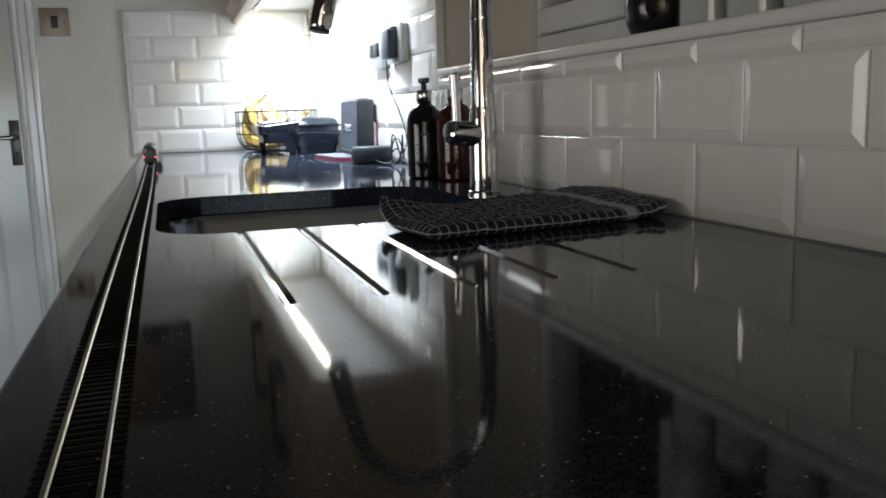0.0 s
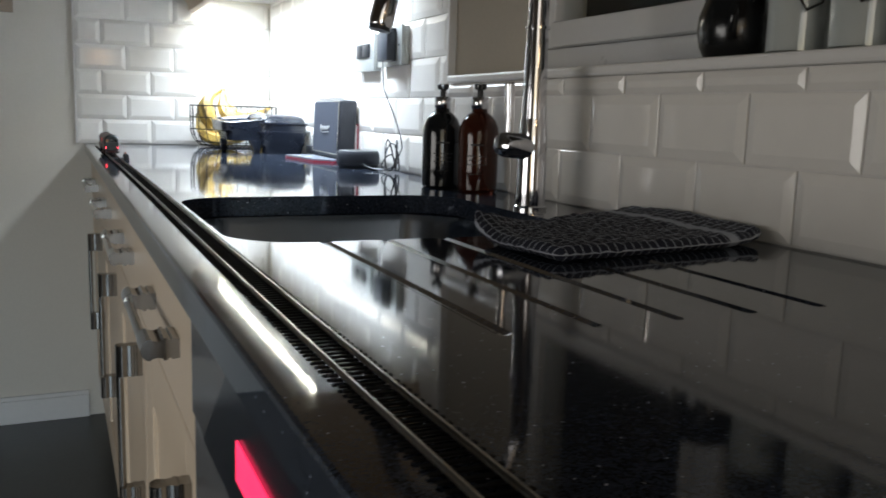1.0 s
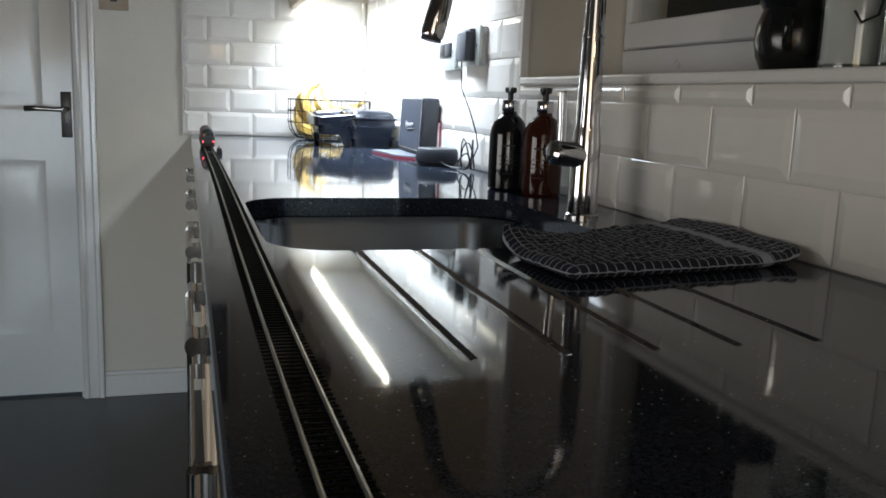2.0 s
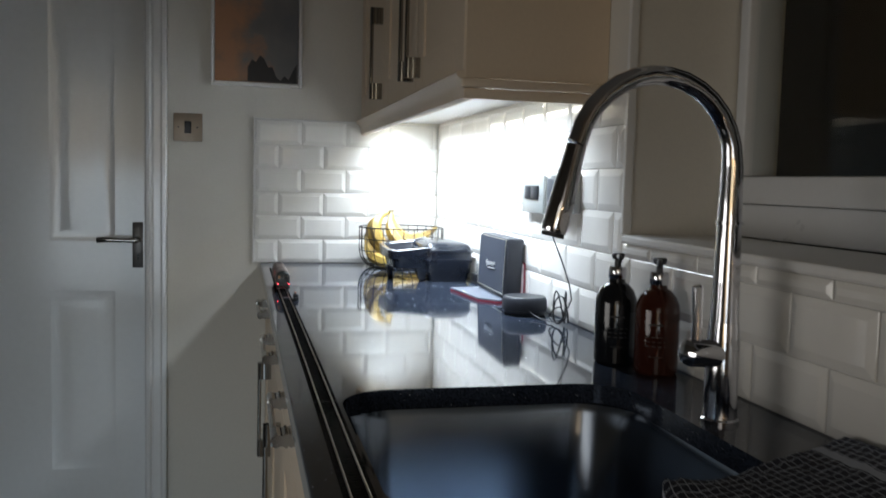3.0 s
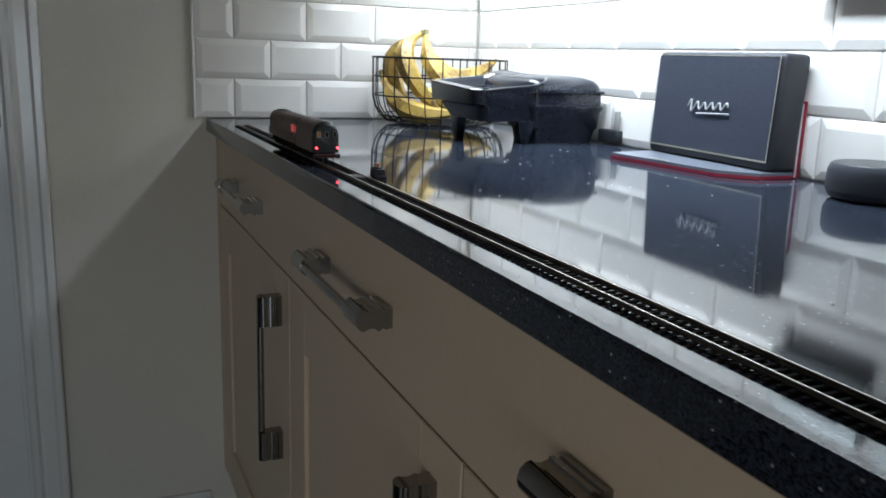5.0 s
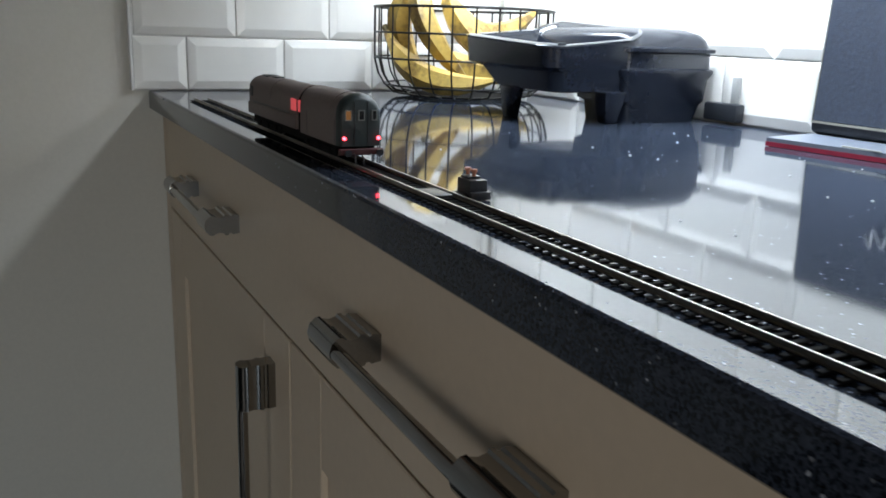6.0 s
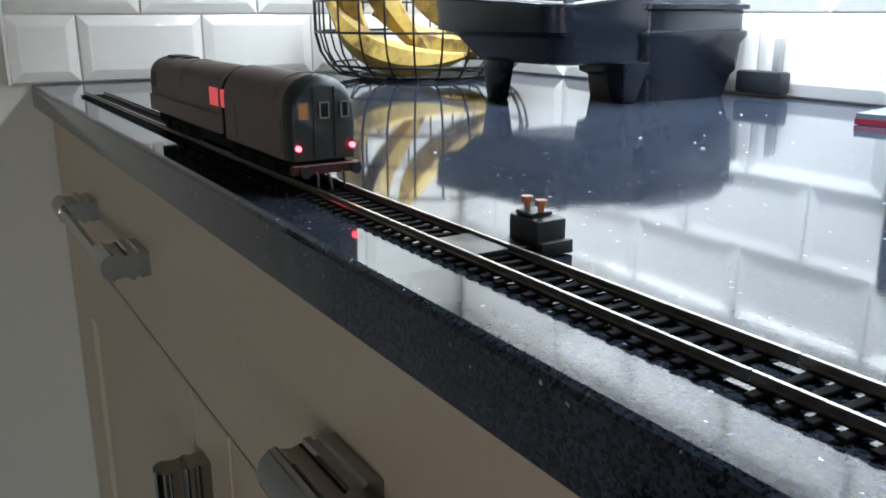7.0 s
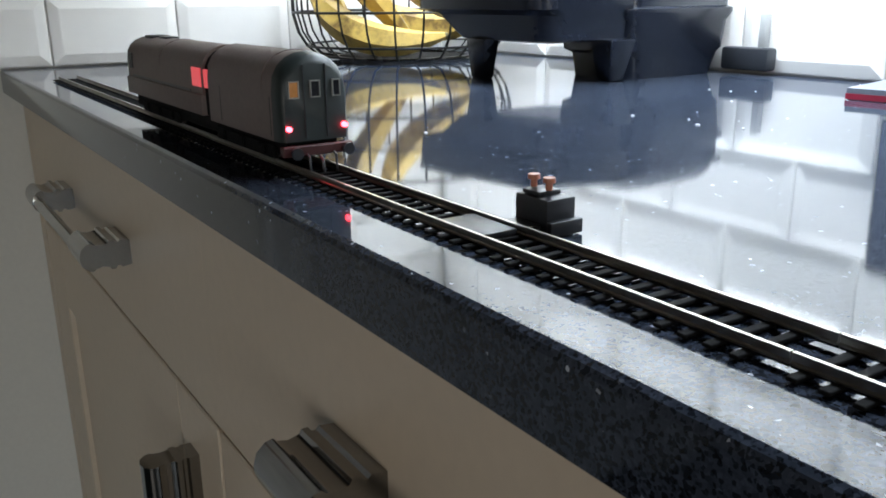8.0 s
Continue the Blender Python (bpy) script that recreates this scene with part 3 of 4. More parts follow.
def bar_handle(parent, length, vertical, x, y, z, name="handle"):
    """Bar between two ribbed square blocks; front of the unit is towards -x."""
    def m(p):
        a, b, c = p
        return (x - a, y + b, z + c) if not vertical else (x - a, y - c, z + b)
    h = length / 2
    bar = bmesh.new()
    tube([m((0.031, -h + 0.03, 0)), m((0.031, h - 0.03, 0))], 0.0052, 12, bar)
    root = part(name, bar, NICKEL, parent, "satin nickel bar handle")
    for s in (-1, 1):
        c0, c1 = s * (h - 0.046), s * h
        half = [(0.0, 0.0095), (0.007, 0.0105), (0.0085, 0.0090), (0.0105, 0.0090), (0.012, 0.0112), (0.015, 0.0112), (0.016, 0.0092), (0.021, 0.0080), (0.026, 0.0092), (0.0275, 0.0108), (0.031, 0.0102), (0.035, 0.0065), (0.0365, 0.0015)]
        prof = [(d, -w) for d, w in half] + [(d, w) for d, w in reversed(half)]
        b = bmesh.new()
        u = [b.verts.new(m((d, c0, w))) for d, w in prof]
        v = [b.verts.new(m((d, c1, w))) for d, w in prof]
        for k in range(len(prof)):
            b.faces.new((u[k], u[(k + 1) % len(prof)], v[(k + 1) % len(prof)], v[k]))
        b.faces.new(u[::-1])
        b.faces.new(v)
        part("handle_block", b, NICKEL, root)
    return root


def shaker_door(parent, y0, y1, z0, z1, x, w=0.085, mat=CREAM):
    d = part("door", boxes((x + 0.006, x + 0.016, y0 + w - 0.001, y1 - w + 0.001, z0 + w - 0.001, z1 - w + 0.001)), mat, parent)
    for name, bx in (("stile", (y0, y0 + w, z0, z1)), ("stile", (y1 - w, y1, z0, z1)), ("rail", (y0 + w + 0.0002, y1 - w - 0.0002, z0, z0 + w)), ("rail", (y0 + w + 0.0002, y1 - w - 0.0002, z1 - w, z1))):
        part(name, boxes((x, x + 0.02, *bx), bevel=0.0012, seg=1), mat, d)
    return d


UNITS = [(-0.62 - 0.035, -0.035), (-1.25, -0.655), (-1.815, -1.25), (-2.31, -1.815)]
DRZ, DRT, KICK = 0.728, 0.869, 0.115
for i, (y0, y1) in enumerate(UNITS):
    u = thing("base_cabinet", "mushroom-painted drawer and door base cabinet with bar handles", "cabinet", group="base cabinets")
    # the sides beside the sink stop under its bowl
    za, zb = (0.69 if i == 2 else TOP - 0.030), (0.69 if i == 3 else TOP - 0.030)
    for name, bx in (("side_panel", (FACE + 0.0205, 0.56, y0 + 0.0005, y0 + 0.018, KICK, za)), ("side_panel", (FACE + 0.0205, 0.56, y1 - 0.018, y1 - 0.0005, KICK, zb)),
                     ("bottom_panel", (FACE + 0.0205, 0.56, y0 + 0.0185, y1 - 0.0185, KICK, KICK + 0.018)), ("back_panel", (0.545, 0.56, y0 + 0.0185, y1 - 0.0185, KICK + 0.0185, TOP - 0.030)),
                     ("top_rail", (FACE + 0.0205, 0.07, y0 + 0.0185, y1 - 0.0185, TOP - 0.048, TOP - 0.030))):
        part(name, boxes(bx), CARCASS, u, smooth=False)
    dr = part("drawer", boxes((FACE, FACE + 0.02, y0 + 0.0001, y1 - 0.0001, DRZ, DRT)), CREAM, u)
    c = (y0 + y1) / 2
    bar_handle(u, 0.262, False, FACE, c, 0.794)
    d = shaker_door(u, y0 + 0.0018, y1 - 0.0018, KICK + 0.005, DRZ - 0.004, FACE)
    bar_handle(u, 0.262, True, FACE, y0 + 0.058, 0.553)
filler = part("filler_panel", boxes((FACE, FACE + 0.02, -0.0335, -0.0005, KICK, TOP - 0.029)), CREAM)
tagged(filler, "mushroom-painted narrow filler strip against the wall", "panel")
plinth = part("plinth", boxes((0.075, 0.093, -2.31, -0.0015, FZ, KICK - 0.002)), CREAM)
tagged(plinth, "mushroom-painted plinth board under the cabinets", "plinth")

# appliance beyond the cabinets
ap = thing("dishwasher", "grey built-in dishwasher with black control panel and red display", "dishwasher")
AY0, AY1 = -2.912, -2.314
part("body", boxes((FACE + 0.021, 0.56, AY0, AY1, FZ + 0.1, TOP - 0.030)), GREYP, ap)
part("front", boxes((FACE - 0.004, FACE + 0.02, AY0, AY1, FZ + 0.12, 0.768), bevel=0.002), APPL, ap)
fas = part("control_panel", boxes((FACE - 0.006, FACE + 0.02, AY0, AY1, 0.771, 0.869), bevel=0.002), APPL, ap)
blk = bmesh.new()
prism([(-2.39, 0.776), (-2.50, 0.866), (-2.90, 0.866), (-2.90, 0.776)], 0, 0.002, blk)
for v in blk.verts:
    v.co = Vector((FACE - 0.0065 - v.co.y, v.co.x, v.co.z))
part("black_glass", blk, BLACKG, fas)
part("display", boxes((FACE - 0.0105, FACE - 0.009, -2.628, -2.53, 0.802, 0.828), bevel=0.0006), DISPLAY, fas, "lit red display")
part("kickboard", boxes((0.075, 0.093, AY0, AY1, FZ, FZ + 0.099)), APPL, ap)
u = thing("base_cabinet", "mushroom-painted base cabinet beside the dishwasher", "cabinet", group="base cabinets")
part("carcass", boxes((FACE + 0.0205, 0.56, WY0, AY0 - 0.002, KICK, TOP - 0.030)), CARCASS, u)
part("door", boxes((FACE, FACE + 0.02, WY0, AY0 - 0.002, KICK, DRT), bevel=0.0015), CREAM, u)
part("kickboard", boxes((0.075, 0.093, WY0, AY0 - 0.002, FZ, KICK - 0.001)), CREAM, u)

# ---- wall cupboards ----
CX, CY0, CB, CT = 0.345, -1.408, 1.392, 2.12
DOORS = [(-0.495, -0.03, -0.455), (-0.96, -0.495, -0.92), (CY0 + 0.004, -0.96, -1.0)]
wc = thing("wall_cupboard", "mushroom-painted wall cupboards with pelmet and bar handles", "cupboard")
for name, bx in (("bottom_panel", (CX + 0.021, WX - 0.0005, CY0 + 0.0185, -0.0005, CB, CB + 0.018)), ("top_panel", (CX + 0.021, WX - 0.0005, CY0 + 0.0185, -0.0005, CT - 0.018, CT)),
                 ("side_panel", (CX + 0.021, WX - 0.0005, -0.0185, -0.0005, CB + 0.0185, CT - 0.0185)), ("back_panel", (WX - 0.02, WX - 0.0005, CY0 + 0.0185, -0.019, CB + 0.0185, CT - 0.0185))):
    part(name, boxes(bx), TRIM, wc, smooth=False)
part("end_panel", boxes((CX + 0.002, WX - 0.0005, CY0, CY0 + 0.018, CB - 0.012, CT), bevel=0.0012, seg=1), CREAM, wc)
for y0, y1, hy in DOORS:
    d = shaker_door(wc, y0 + 0.0015, y1 - 0.0015, CB + 0.002, CT, CX, 0.075)
    bar_handle(wc, 0.262, True, CX, hy, 1.555)
pel = bmesh.new()
pp = [(CX - 0.012, CB + 0.0005), (CX - 0.016, CB - 0.004), (CX - 0.012, CB - 0.010), (CX - 0.004, CB - 0.016), (CX + 0.002, CB - 0.030), (CX + 0.004, CB - 0.046), (CX + 0.010, CB - 0.05), (CX + 0.02, CB - 0.05), (CX + 0.02, CB + 0.0005)]
prism(pp, CY0 + 0.0005, -0.001, pel)
part("pelmet", pel, CREAM, wc, "moulded light pelmet")
part("pelmet_return", boxes((CX - 0.008, WX - 0.001, CY0 - 0.016, CY0 - 0.0005, CB - 0.030, CB - 0.014), (CX - 0.002, WX - 0.001, CY0 - 0.007, CY0 - 0.0005, CB - 0.05, CB - 0.0305), bevel=0.004), CREAM, wc)
led = thing("led_strip", "lit strip of white diodes in an aluminium channel", "strip light", LED_X, 0, LED_Z)
part("channel", boxes((-0.012, 0.012, -1.27, -0.04, 0.0015, 0.0035), (-0.012, -0.010, -1.27, -0.04, -0.006, 0.0014), bevel=0.0004, seg=1), SOCKET, led)
for k in range(62):
    y = -0.05 - 0.0197 * k
    part("diode", boxes((-0.003, 0.003, y - 0.003, y + 0.003, -0.0008, 0.0014)), DIODE, led)

# ---- tap ----
tap = thing("kitchen_tap", "tall chrome gooseneck kitchen tap with side lever", "tap", 0.531, -2.0, TOP)
part("base", lathe([(0.0235, 0), (0.0235, 0.004), (0.0212, 0.006), (0.0205, 0.02), (0.0200, 0.10), (0.0178, 0.125)], 28), CHROME, tap)
neck = [(0, 0, 0.12), (0, 0, 0.2), (0, 0, 0.28), (-0.0, 0, 0.315)] + [(-0.102 + 0.102 * math.cos(radians(a)), 0, 0.318 + 0.102 * math.sin(radians(a))) for a in range(12, 172, 12)] + [(-0.2035, 0, 0.336)]
part("neck", tube(neck, [0.0172, 0.0155, 0.0138, 0.0128] + [0.0118] * (len(neck) - 4), 18), CHROME, tap)
part("collar", tube([(0, 0, 0.245), (0, 0, 0.249)], 0.0168, 20), CHROME, tap)
part("spout_head", tube([(-0.2035, 0, 0.334), (-0.208, 0, 0.315), (-0.219, -0.001, 0.27), (-0.2275, -0.002, 0.238), (-0.229, -0.002, 0.233)], [0.0118, 0.0124, 0.0148, 0.0155, 0.0140], 18), CHROME, tap, "pull-out chrome spray head")
part("nozzle", tube([(-0.229, -0.002, 0.2325), (-0.230, -0.002, 0.228)], 0.0135, 14), BLACKP, tap)
lv = part("lever_body", tube([(-0.012, -0.002, 0.086), (-0.050, -0.012, 0.090), (-0.0565, -0.0135, 0.0905), (-0.060, -0.0145, 0.091)], [0.0175, 0.0175, 0.0150, 0.0085], 24), CHROME, tap)
part("lever", tube([(-0.044, -0.012, 0.104), (-0.045, -0.013, 0.130), (-0.047, -0.014, 0.170), (-0.0475, -0.014, 0.172)], [0.0066, 0.0062, 0.0066, 0.005], 12), CHROME, lv)


# ---- soap bottles ----
def soap_bottle(x, y, rz, mat, label):
    b = thing("soap_bottle", label, "bottle", x, y, TOP, rz, group="soap bottles")
    part("body", lathe([(0.0, 0.0), (0.030, 0.0), (0.0335, 0.004), (0.0338, 0.02), (0.0338, 0.098), (0.0325, 0.108), (0.0275, 0.120), (0.0195, 0.129), (0.0135, 0.133), (0.0125, 0.139)], 36), mat, b)
    part("collar", lathe([(0.0135, 0.1385), (0.0142, 0.1395), (0.0142, 0.155), (0.0128, 0.158), (0.0, 0.158)], 28), CHROME, b, "silver screw collar")
    pump = part("pump", tube([(0, 0, 0.157), (0, 0, 0.170)], 0.0052, 14), BLACKP, b)
    part("pump_head", lathe([(0.0, 0.1700), (0.0085, 0.1702), (0.0105, 0.1745), (0.0105, 0.1785), (0.0090, 0.1800), (0.0, 0.1802)], 20), BLACKP, pump)
    part("nozzle", tube([(-0.004, 0, 0.1755), (-0.022, 0, 0.1755), (-0.034, 0, 0.1735), (-0.038, 0, 0.1690)], [0.0046, 0.0042, 0.0036, 0.0030], 12), BLACKP, pump)
    for k, (z, w) in enumerate(((0.078, 0.6), (0.060, 0.9), (0.053, 0.75), (0.046, 0.85), (0.030, 0.5))):
        bm = bmesh.new()
        n = 10
        for i in range(n):
            a0, a1 = [radians(180 - 32 * w + 64 * w * (i + d) / n) for d in (0, 1)]
            if i % 3 == 2 and k:
                continue
            r, h = 0.0342, 0.0016 if k else 0.003
            bm.faces.new([bm.verts.new((r * math.cos(a), r * math.sin(a), zz)) for a, zz in ((a0, z), (a1, z), (a1, z + h), (a0, z + h))])
        part("label_line", bm, LABELINK, b)
    return b


soap_bottle(0.549, -1.655, 70, DARKGLASS, "near-black glass soap bottle with black pump")
soap_bottle(0.580, -1.738, 60, AMBER, "amber brown soap bottle with black pump and silver collar")

# ---- tea towel ----
def tea_towel():
    L = Vector((0.302, -2.262)); F = Vector((0.316, -2.412)); R = Vector((0.619, -2.362)); B = Vector((0.617, -2.116))
    nu, nv = 66, 44
    t = thing("tea_towel", "folded navy tea towel with white check lines", "tea towel")
    for layer, (lift, thick, shrink, name) in enumerate(((0.0008, 0.0135, 0.0, "folded_cloth"),)):
        bm = bmesh.new()
        uvl = bm.loops.layers.uv.new("UVMap")
        grid, flat = {}, {}
        for side in (0, 1):
            for i in range(nu + 1):
                for j in range(nv + 1):
                    u, v = i / nu, j / nv
                    p = (F * (1 - u) + R * u) * (1 - v) + (L * (1 - u) + B * u) * v
                    # rounded, slightly wandering outline
                    c = (L + F + R + B) / 4
                    wob = 1 - shrink - 0.02 * math.sin(7 * u + 3 * layer) * (v < 0.5) - 0.07 * (abs(2 * u - 1) ** 5) * (abs(2 * v - 1) ** 5)
                    p = c + (p - c) * wob
                    edge = min(u, 1 - u, v * 0.7, (1 - v) * 0.7)
                    round_off = min(1.0, edge / 0.035) ** 0.5
                    wave = 0.003 * math.sin(7 * u + 3 * v + layer) + 0.002 * math.sin(9 * v - 4 * u) + 0.002 * noise.noise((u * 5, v * 4, layer * 3))
                    wave *= 0.35 + 0.65 * v
                    ripple = 0.0014 * noise.noise((u * 22, v * 16, 5)) + 0.0010 * noise.noise((u * 50, v * 34, 9))
                    curl = 0.022 * max(0, (v - 0.55) / 0.45) ** 2 * max(0, 1 - u * 3.2) + 0.006 * max(0, (u - 0.72) / 0.28) ** 2
                    mid = lift + thick / 2 + max(0, wave) * 0.8 + ripple * 0.5 + curl * (1 if side else 0.6)
                    z = mid + (thick / 2) * round_off * (1 if side else -1) + (ripple if side else 0)
                    grid[side, i, j] = bm.verts.new((p.x, p.y, TOP + max(0.0006, z)))
                    flat[grid[side, i, j]] = (u * 0.295, v * 0.185)
            for i in range(nu):
                for j in range(nv):
                    q = [grid[side, i, j], grid[side, i + 1, j], grid[side, i + 1, j + 1], grid[side, i, j + 1]]
                    bm.faces.new(q if side else q[::-1])
        rim = [(i, 0) for i in range(nu)] + [(nu, j) for j in range(nv)] + [(i, nv) for i in range(nu, 0, -1)] + [(0, j) for j in range(nv, 0, -1)]
        for k in range(len(rim)):
            a, b = rim[k], rim[(k + 1) % len(rim)]
            bm.faces.new((grid[0, a[0], a[1]], grid[0, b[0], b[1]], grid[1, b[0], b[1]], grid[1, a[0], a[1]]))
        for f in bm.faces:
            for lp in f.loops:
                lp[uvl].uv = flat[lp.vert]
        part(name, bm, CLOTH, t)
    return t


tea_towel()


# ---- sockets, charger and lead ----
def twin_plate(name, label, yc, zc):
    s = thing(name, label, "socket", WX - 0.0085, yc, zc, group="wall sockets")
    part("back_box", boxes((-0.0125, 0.001, -0.072, 0.072, -0.041, 0.041), bevel=0.003), SOCKET, s)
    part("faceplate", boxes((-0.019, -0.0122, -0.073, 0.073, -0.043, 0.043), bevel=0.0025), SOCKET, s)
    for sy in (-0.06, 0.06):
        part("screw", tube([(-0.0192, sy, 0), (-0.0205, sy, 0)], 0.003, 10), CHROME, s)
    return s


s1 = twin_plate("wall_socket", "brushed metal twin wall plate with black switches", -1.072, 1.166)
part("insert", boxes((-0.0225, -0.0192, -0.046, 0.043, -0.012, 0.020), bevel=0.001), BLACKP, s1)
for sy in (-0.0235, 0.0205):
    part("rocker", boxes((-0.0238, -0.0226, sy - 0.0185, sy + 0.0185, -0.009, 0.017), bevel=0.0008), BLACKP, s1)
s2 = twin_plate("wall_socket", "brushed metal twin wall socket with charger plugged in", -1.243, 1.172)
for sy in (-0.035, 0.035):
    part("rocker", boxes((-0.0225, -0.0192, sy - 0.007, sy + 0.007, 0.019, 0.036), bevel=0.001), BLACKP, s2)
part("insert", boxes((-0.0215, -0.0192, 0.030, 0.046, -0.016, 0.002), bevel=0.001), BLACKP, s2)
pl = thing("phone_charger", "slate grey plug-in charger with thin cable", "charger", WX - 0.0277, -1.258, 1.172)
part("body", boxes((-0.023, 0, -0.030, 0.030, -0.034, 0.030), bevel=0.004), CHARGER, pl)
part("plug_pins_cover", boxes((-0.012, 0, -0.026, 0.036, -0.018, 0.036), bevel=0.002), CHARGER, pl)
lead = [(WX - 0.045, -1.252, 1.138), (WX - 0.045, -1.254, 1.118), (WX - 0.045, -1.26, 1.08), (WX - 0.03, -1.28, 1.03), (WX - 0.022, -1.305, 0.985), (WX - 0.02, -1.315, 0.955), (WX - 0.03, -1.31, 0.925)]
random.seed(4)
coil = []
for k in range(60):
    a = k * 0.62
    ry, rz = 0.016 + 0.008 * math.sin(k * 0.21), 0.022 + 0.012 * math.sin(k * 0.37 + 1)
    coil.append((WX - 0.040 + 0.014 * math.cos(a * 0.5), -1.312 + ry * math.cos(a) + 0.008 * math.sin(k * 0.13), 0.905 + max(0.0, rz * (1 + math.sin(a)))))
cord = thing("power_lead", "thin dark power lead bundled into a loop", "cable")
part("lead", tube(lead, 0.0016, 6), BLACKP, cord)
part("loop", tube(coil, 0.0017, 6), BLACKP, cord)
part("tail", tube([(WX - 0.04, -1.31, 0.912), (WX - 0.05, -1.29, 0.9045), (WX - 0.06, -1.25, 0.904), (0.565, -1.205, 0.908), (0.562, -1.196, 0.914)], 0.0016, 6), BLACKP, cord)

# ---- smart speaker puck ----
puck = thing("round_speaker", "dark grey round smart speaker puck", "speaker", 0.566, -1.150, TOP)
part("base", lathe([(0.0, 0.0), (0.040, 0.0), (0.046, 0.003), (0.0495, 0.010), (0.0495, 0.0105)], 40), BLACKP, puck)
part("fabric_side", lathe([(0.0495, 0.0106), (0.0500, 0.02), (0.0495, 0.032), (0.047, 0.038), (0.0455, 0.0395)], 48), FABRIC, puck)
part("top", lathe([(0.0454, 0.0394), (0.044, 0.0405), (0.02, 0.041), (0.0, 0.041)], 40), BLACKP, puck)

# ---- bluetooth speaker ----
spk = thing("bluetooth_speaker", "small black vintage-style speaker with gold trim and silver badge", "speaker", 0.571, -0.863, TOP + 0.0092, -2)
lean = Matrix.Rotation(radians(2.5), 4, "Y")
def leaned(bm):
    bmesh.ops.transform(bm, matrix=lean, verts=bm.verts[:])
    return bm
part("case", leaned(boxes((0, 0.043, -0.131, 0.131, 0.0, 0.149), bevel=0.007, seg=3)), VINYL, spk)
part("grille", leaned(boxes((-0.0025, 0.0, -0.1245, 0.1245, 0.0135, 0.1425), bevel=0.0008, seg=1)), GRILLE, spk)
for bx in ((-0.0034, -0.0024, -0.1250, 0.1250, 0.0112, 0.0135), (-0.0032, -0.0024, -0.1250, 0.1250, 0.1430, 0.1440), (-0.0032, -0.0024, -0.1256, -0.1248, 0.0112, 0.1440), (-0.0032, -0.0024, 0.1248, 0.1256, 0.0112, 0.1440)):
    part("trim", leaned(boxes(bx)), GOLD, spk, "pale gold piping")
# badge as a plain slanted wavy shape over a bar
badge = bmesh.new()
wave = []
for k in range(57):
    lift = (0.0105 - 0.006 * min(1, k / 16)) * math.sin(k * 0.62)
    wave.append((-0.0046, 0.042 - 0.00152 * k - 0.35 * lift, 0.0735 + 0.00006 * k + lift))
tube(wave, 0.00125, 6, badge)
tube([(-0.0046, 0.022, 0.0640), (-0.0046, -0.046, 0.0668)], 0.0010, 6, badge)
part("badge", leaned(badge), SILVER, spk)

# ---- books ----
bk = thing("flat_notebook", "slate grey notebook with red edges lying flat", "book", 0, 0, TOP)
outline = [(0.494, -0.752), (0.514, -0.955), (0.55, -0.995), (0.6075, -0.995), (0.6075, -0.73)]
def slab(pts, z0, z1, inset=0.0):
    bm = bmesh.new()
    c = Vector((sum(p[0] for p in pts) / len(pts), sum(p[1] for p in pts) / len(pts)))
    q = [c + (Vector(p) - c) * (1 - inset) for p in pts]
    a = [bm.verts.new((p.x, p.y, z0)) for p in q]
    b = [bm.verts.new((p.x, p.y, z1)) for p in q]
    for k in range(len(q)):
        bm.faces.new((a[k], a[(k + 1) % len(q)], b[(k + 1) % len(q)], b[k]))
    bm.faces.new(a[::-1]); bm.faces.new(b)
    return bm
part("red_block", slab(outline, 0.0005, 0.0048), REDM, bk)
part("cover", slab(outline, 0.0049, 0.0088, 0.004), SLATE, bk)
part("pen_loop", boxes((0.505, 0.509, -0.87, -0.83, 0.0089, 0.0103), bevel=0.0006), GOLD, bk)
rb = thing("red_book", "red cloth-bound book standing against the tiles", "book", 0.6085, -0.90, TOP + 0.0005)
part("cover", boxes((0, 0.0025, -0.092, 0.09, 0, 0.098), (0.009, 0.0115, -0.092, 0.09, 0, 0.098), (0.0025, 0.009, 0.087, 0.09, 0, 0.092), bevel=0.0006), REDM, rb)
part("pages", boxes((0.0026, 0.0089, -0.089, 0.0865, 0.001, 0.095)), SALT, rb)

# ---- fruit basket ----
bas = thing("fruit_basket", "round black wire fruit basket", "basket", 0.470, -0.150, TOP)
RT, RB, HB = 0.140, 0.086, 0.135
def brad(z):
    k = min(1.0, max(0.0, z / (HB * 0.48)))
    return RB + (RT - RB) * math.sqrt(1 - (1 - k) ** 2)
for z, r in ((HB, RT), (HB * 0.72, RT), (HB * 0.44, brad(HB * 0.44)), (HB * 0.14, brad(HB * 0.14)), (0.004, RB)):
    pts = [(r * math.cos(2 * math.pi * k / 56), r * math.sin(2 * math.pi * k / 56), z) for k in range(57)]
    part("hoop", tube(pts, 0.0022 if z > 0.1 else 0.0016, 6, caps=False), WIRE, bas)
for k in range(26):
    a = 2 * math.pi * k / 26
    zs = [HB * t for t in (1, 0.8, 0.6, 0.42, 0.26, 0.14, 0.05)]
    part("wire", tube([(brad(z) * math.cos(a), brad(z) * math.sin(a), z) for z in zs] + [(RB * 0.96 * math.cos(a), RB * 0.96 * math.sin(a), 0.003)], 0.0014, 5), WIRE, bas)
for k in range(9):
    y = -0.08 + 0.02 * k
    w = math.sqrt(max(0.0004, RB ** 2 - y ** 2))
    part("base_wire", tube([(-w, y, 0.003), (w, y, 0.003)], 0.0013, 5), WIRE, bas)


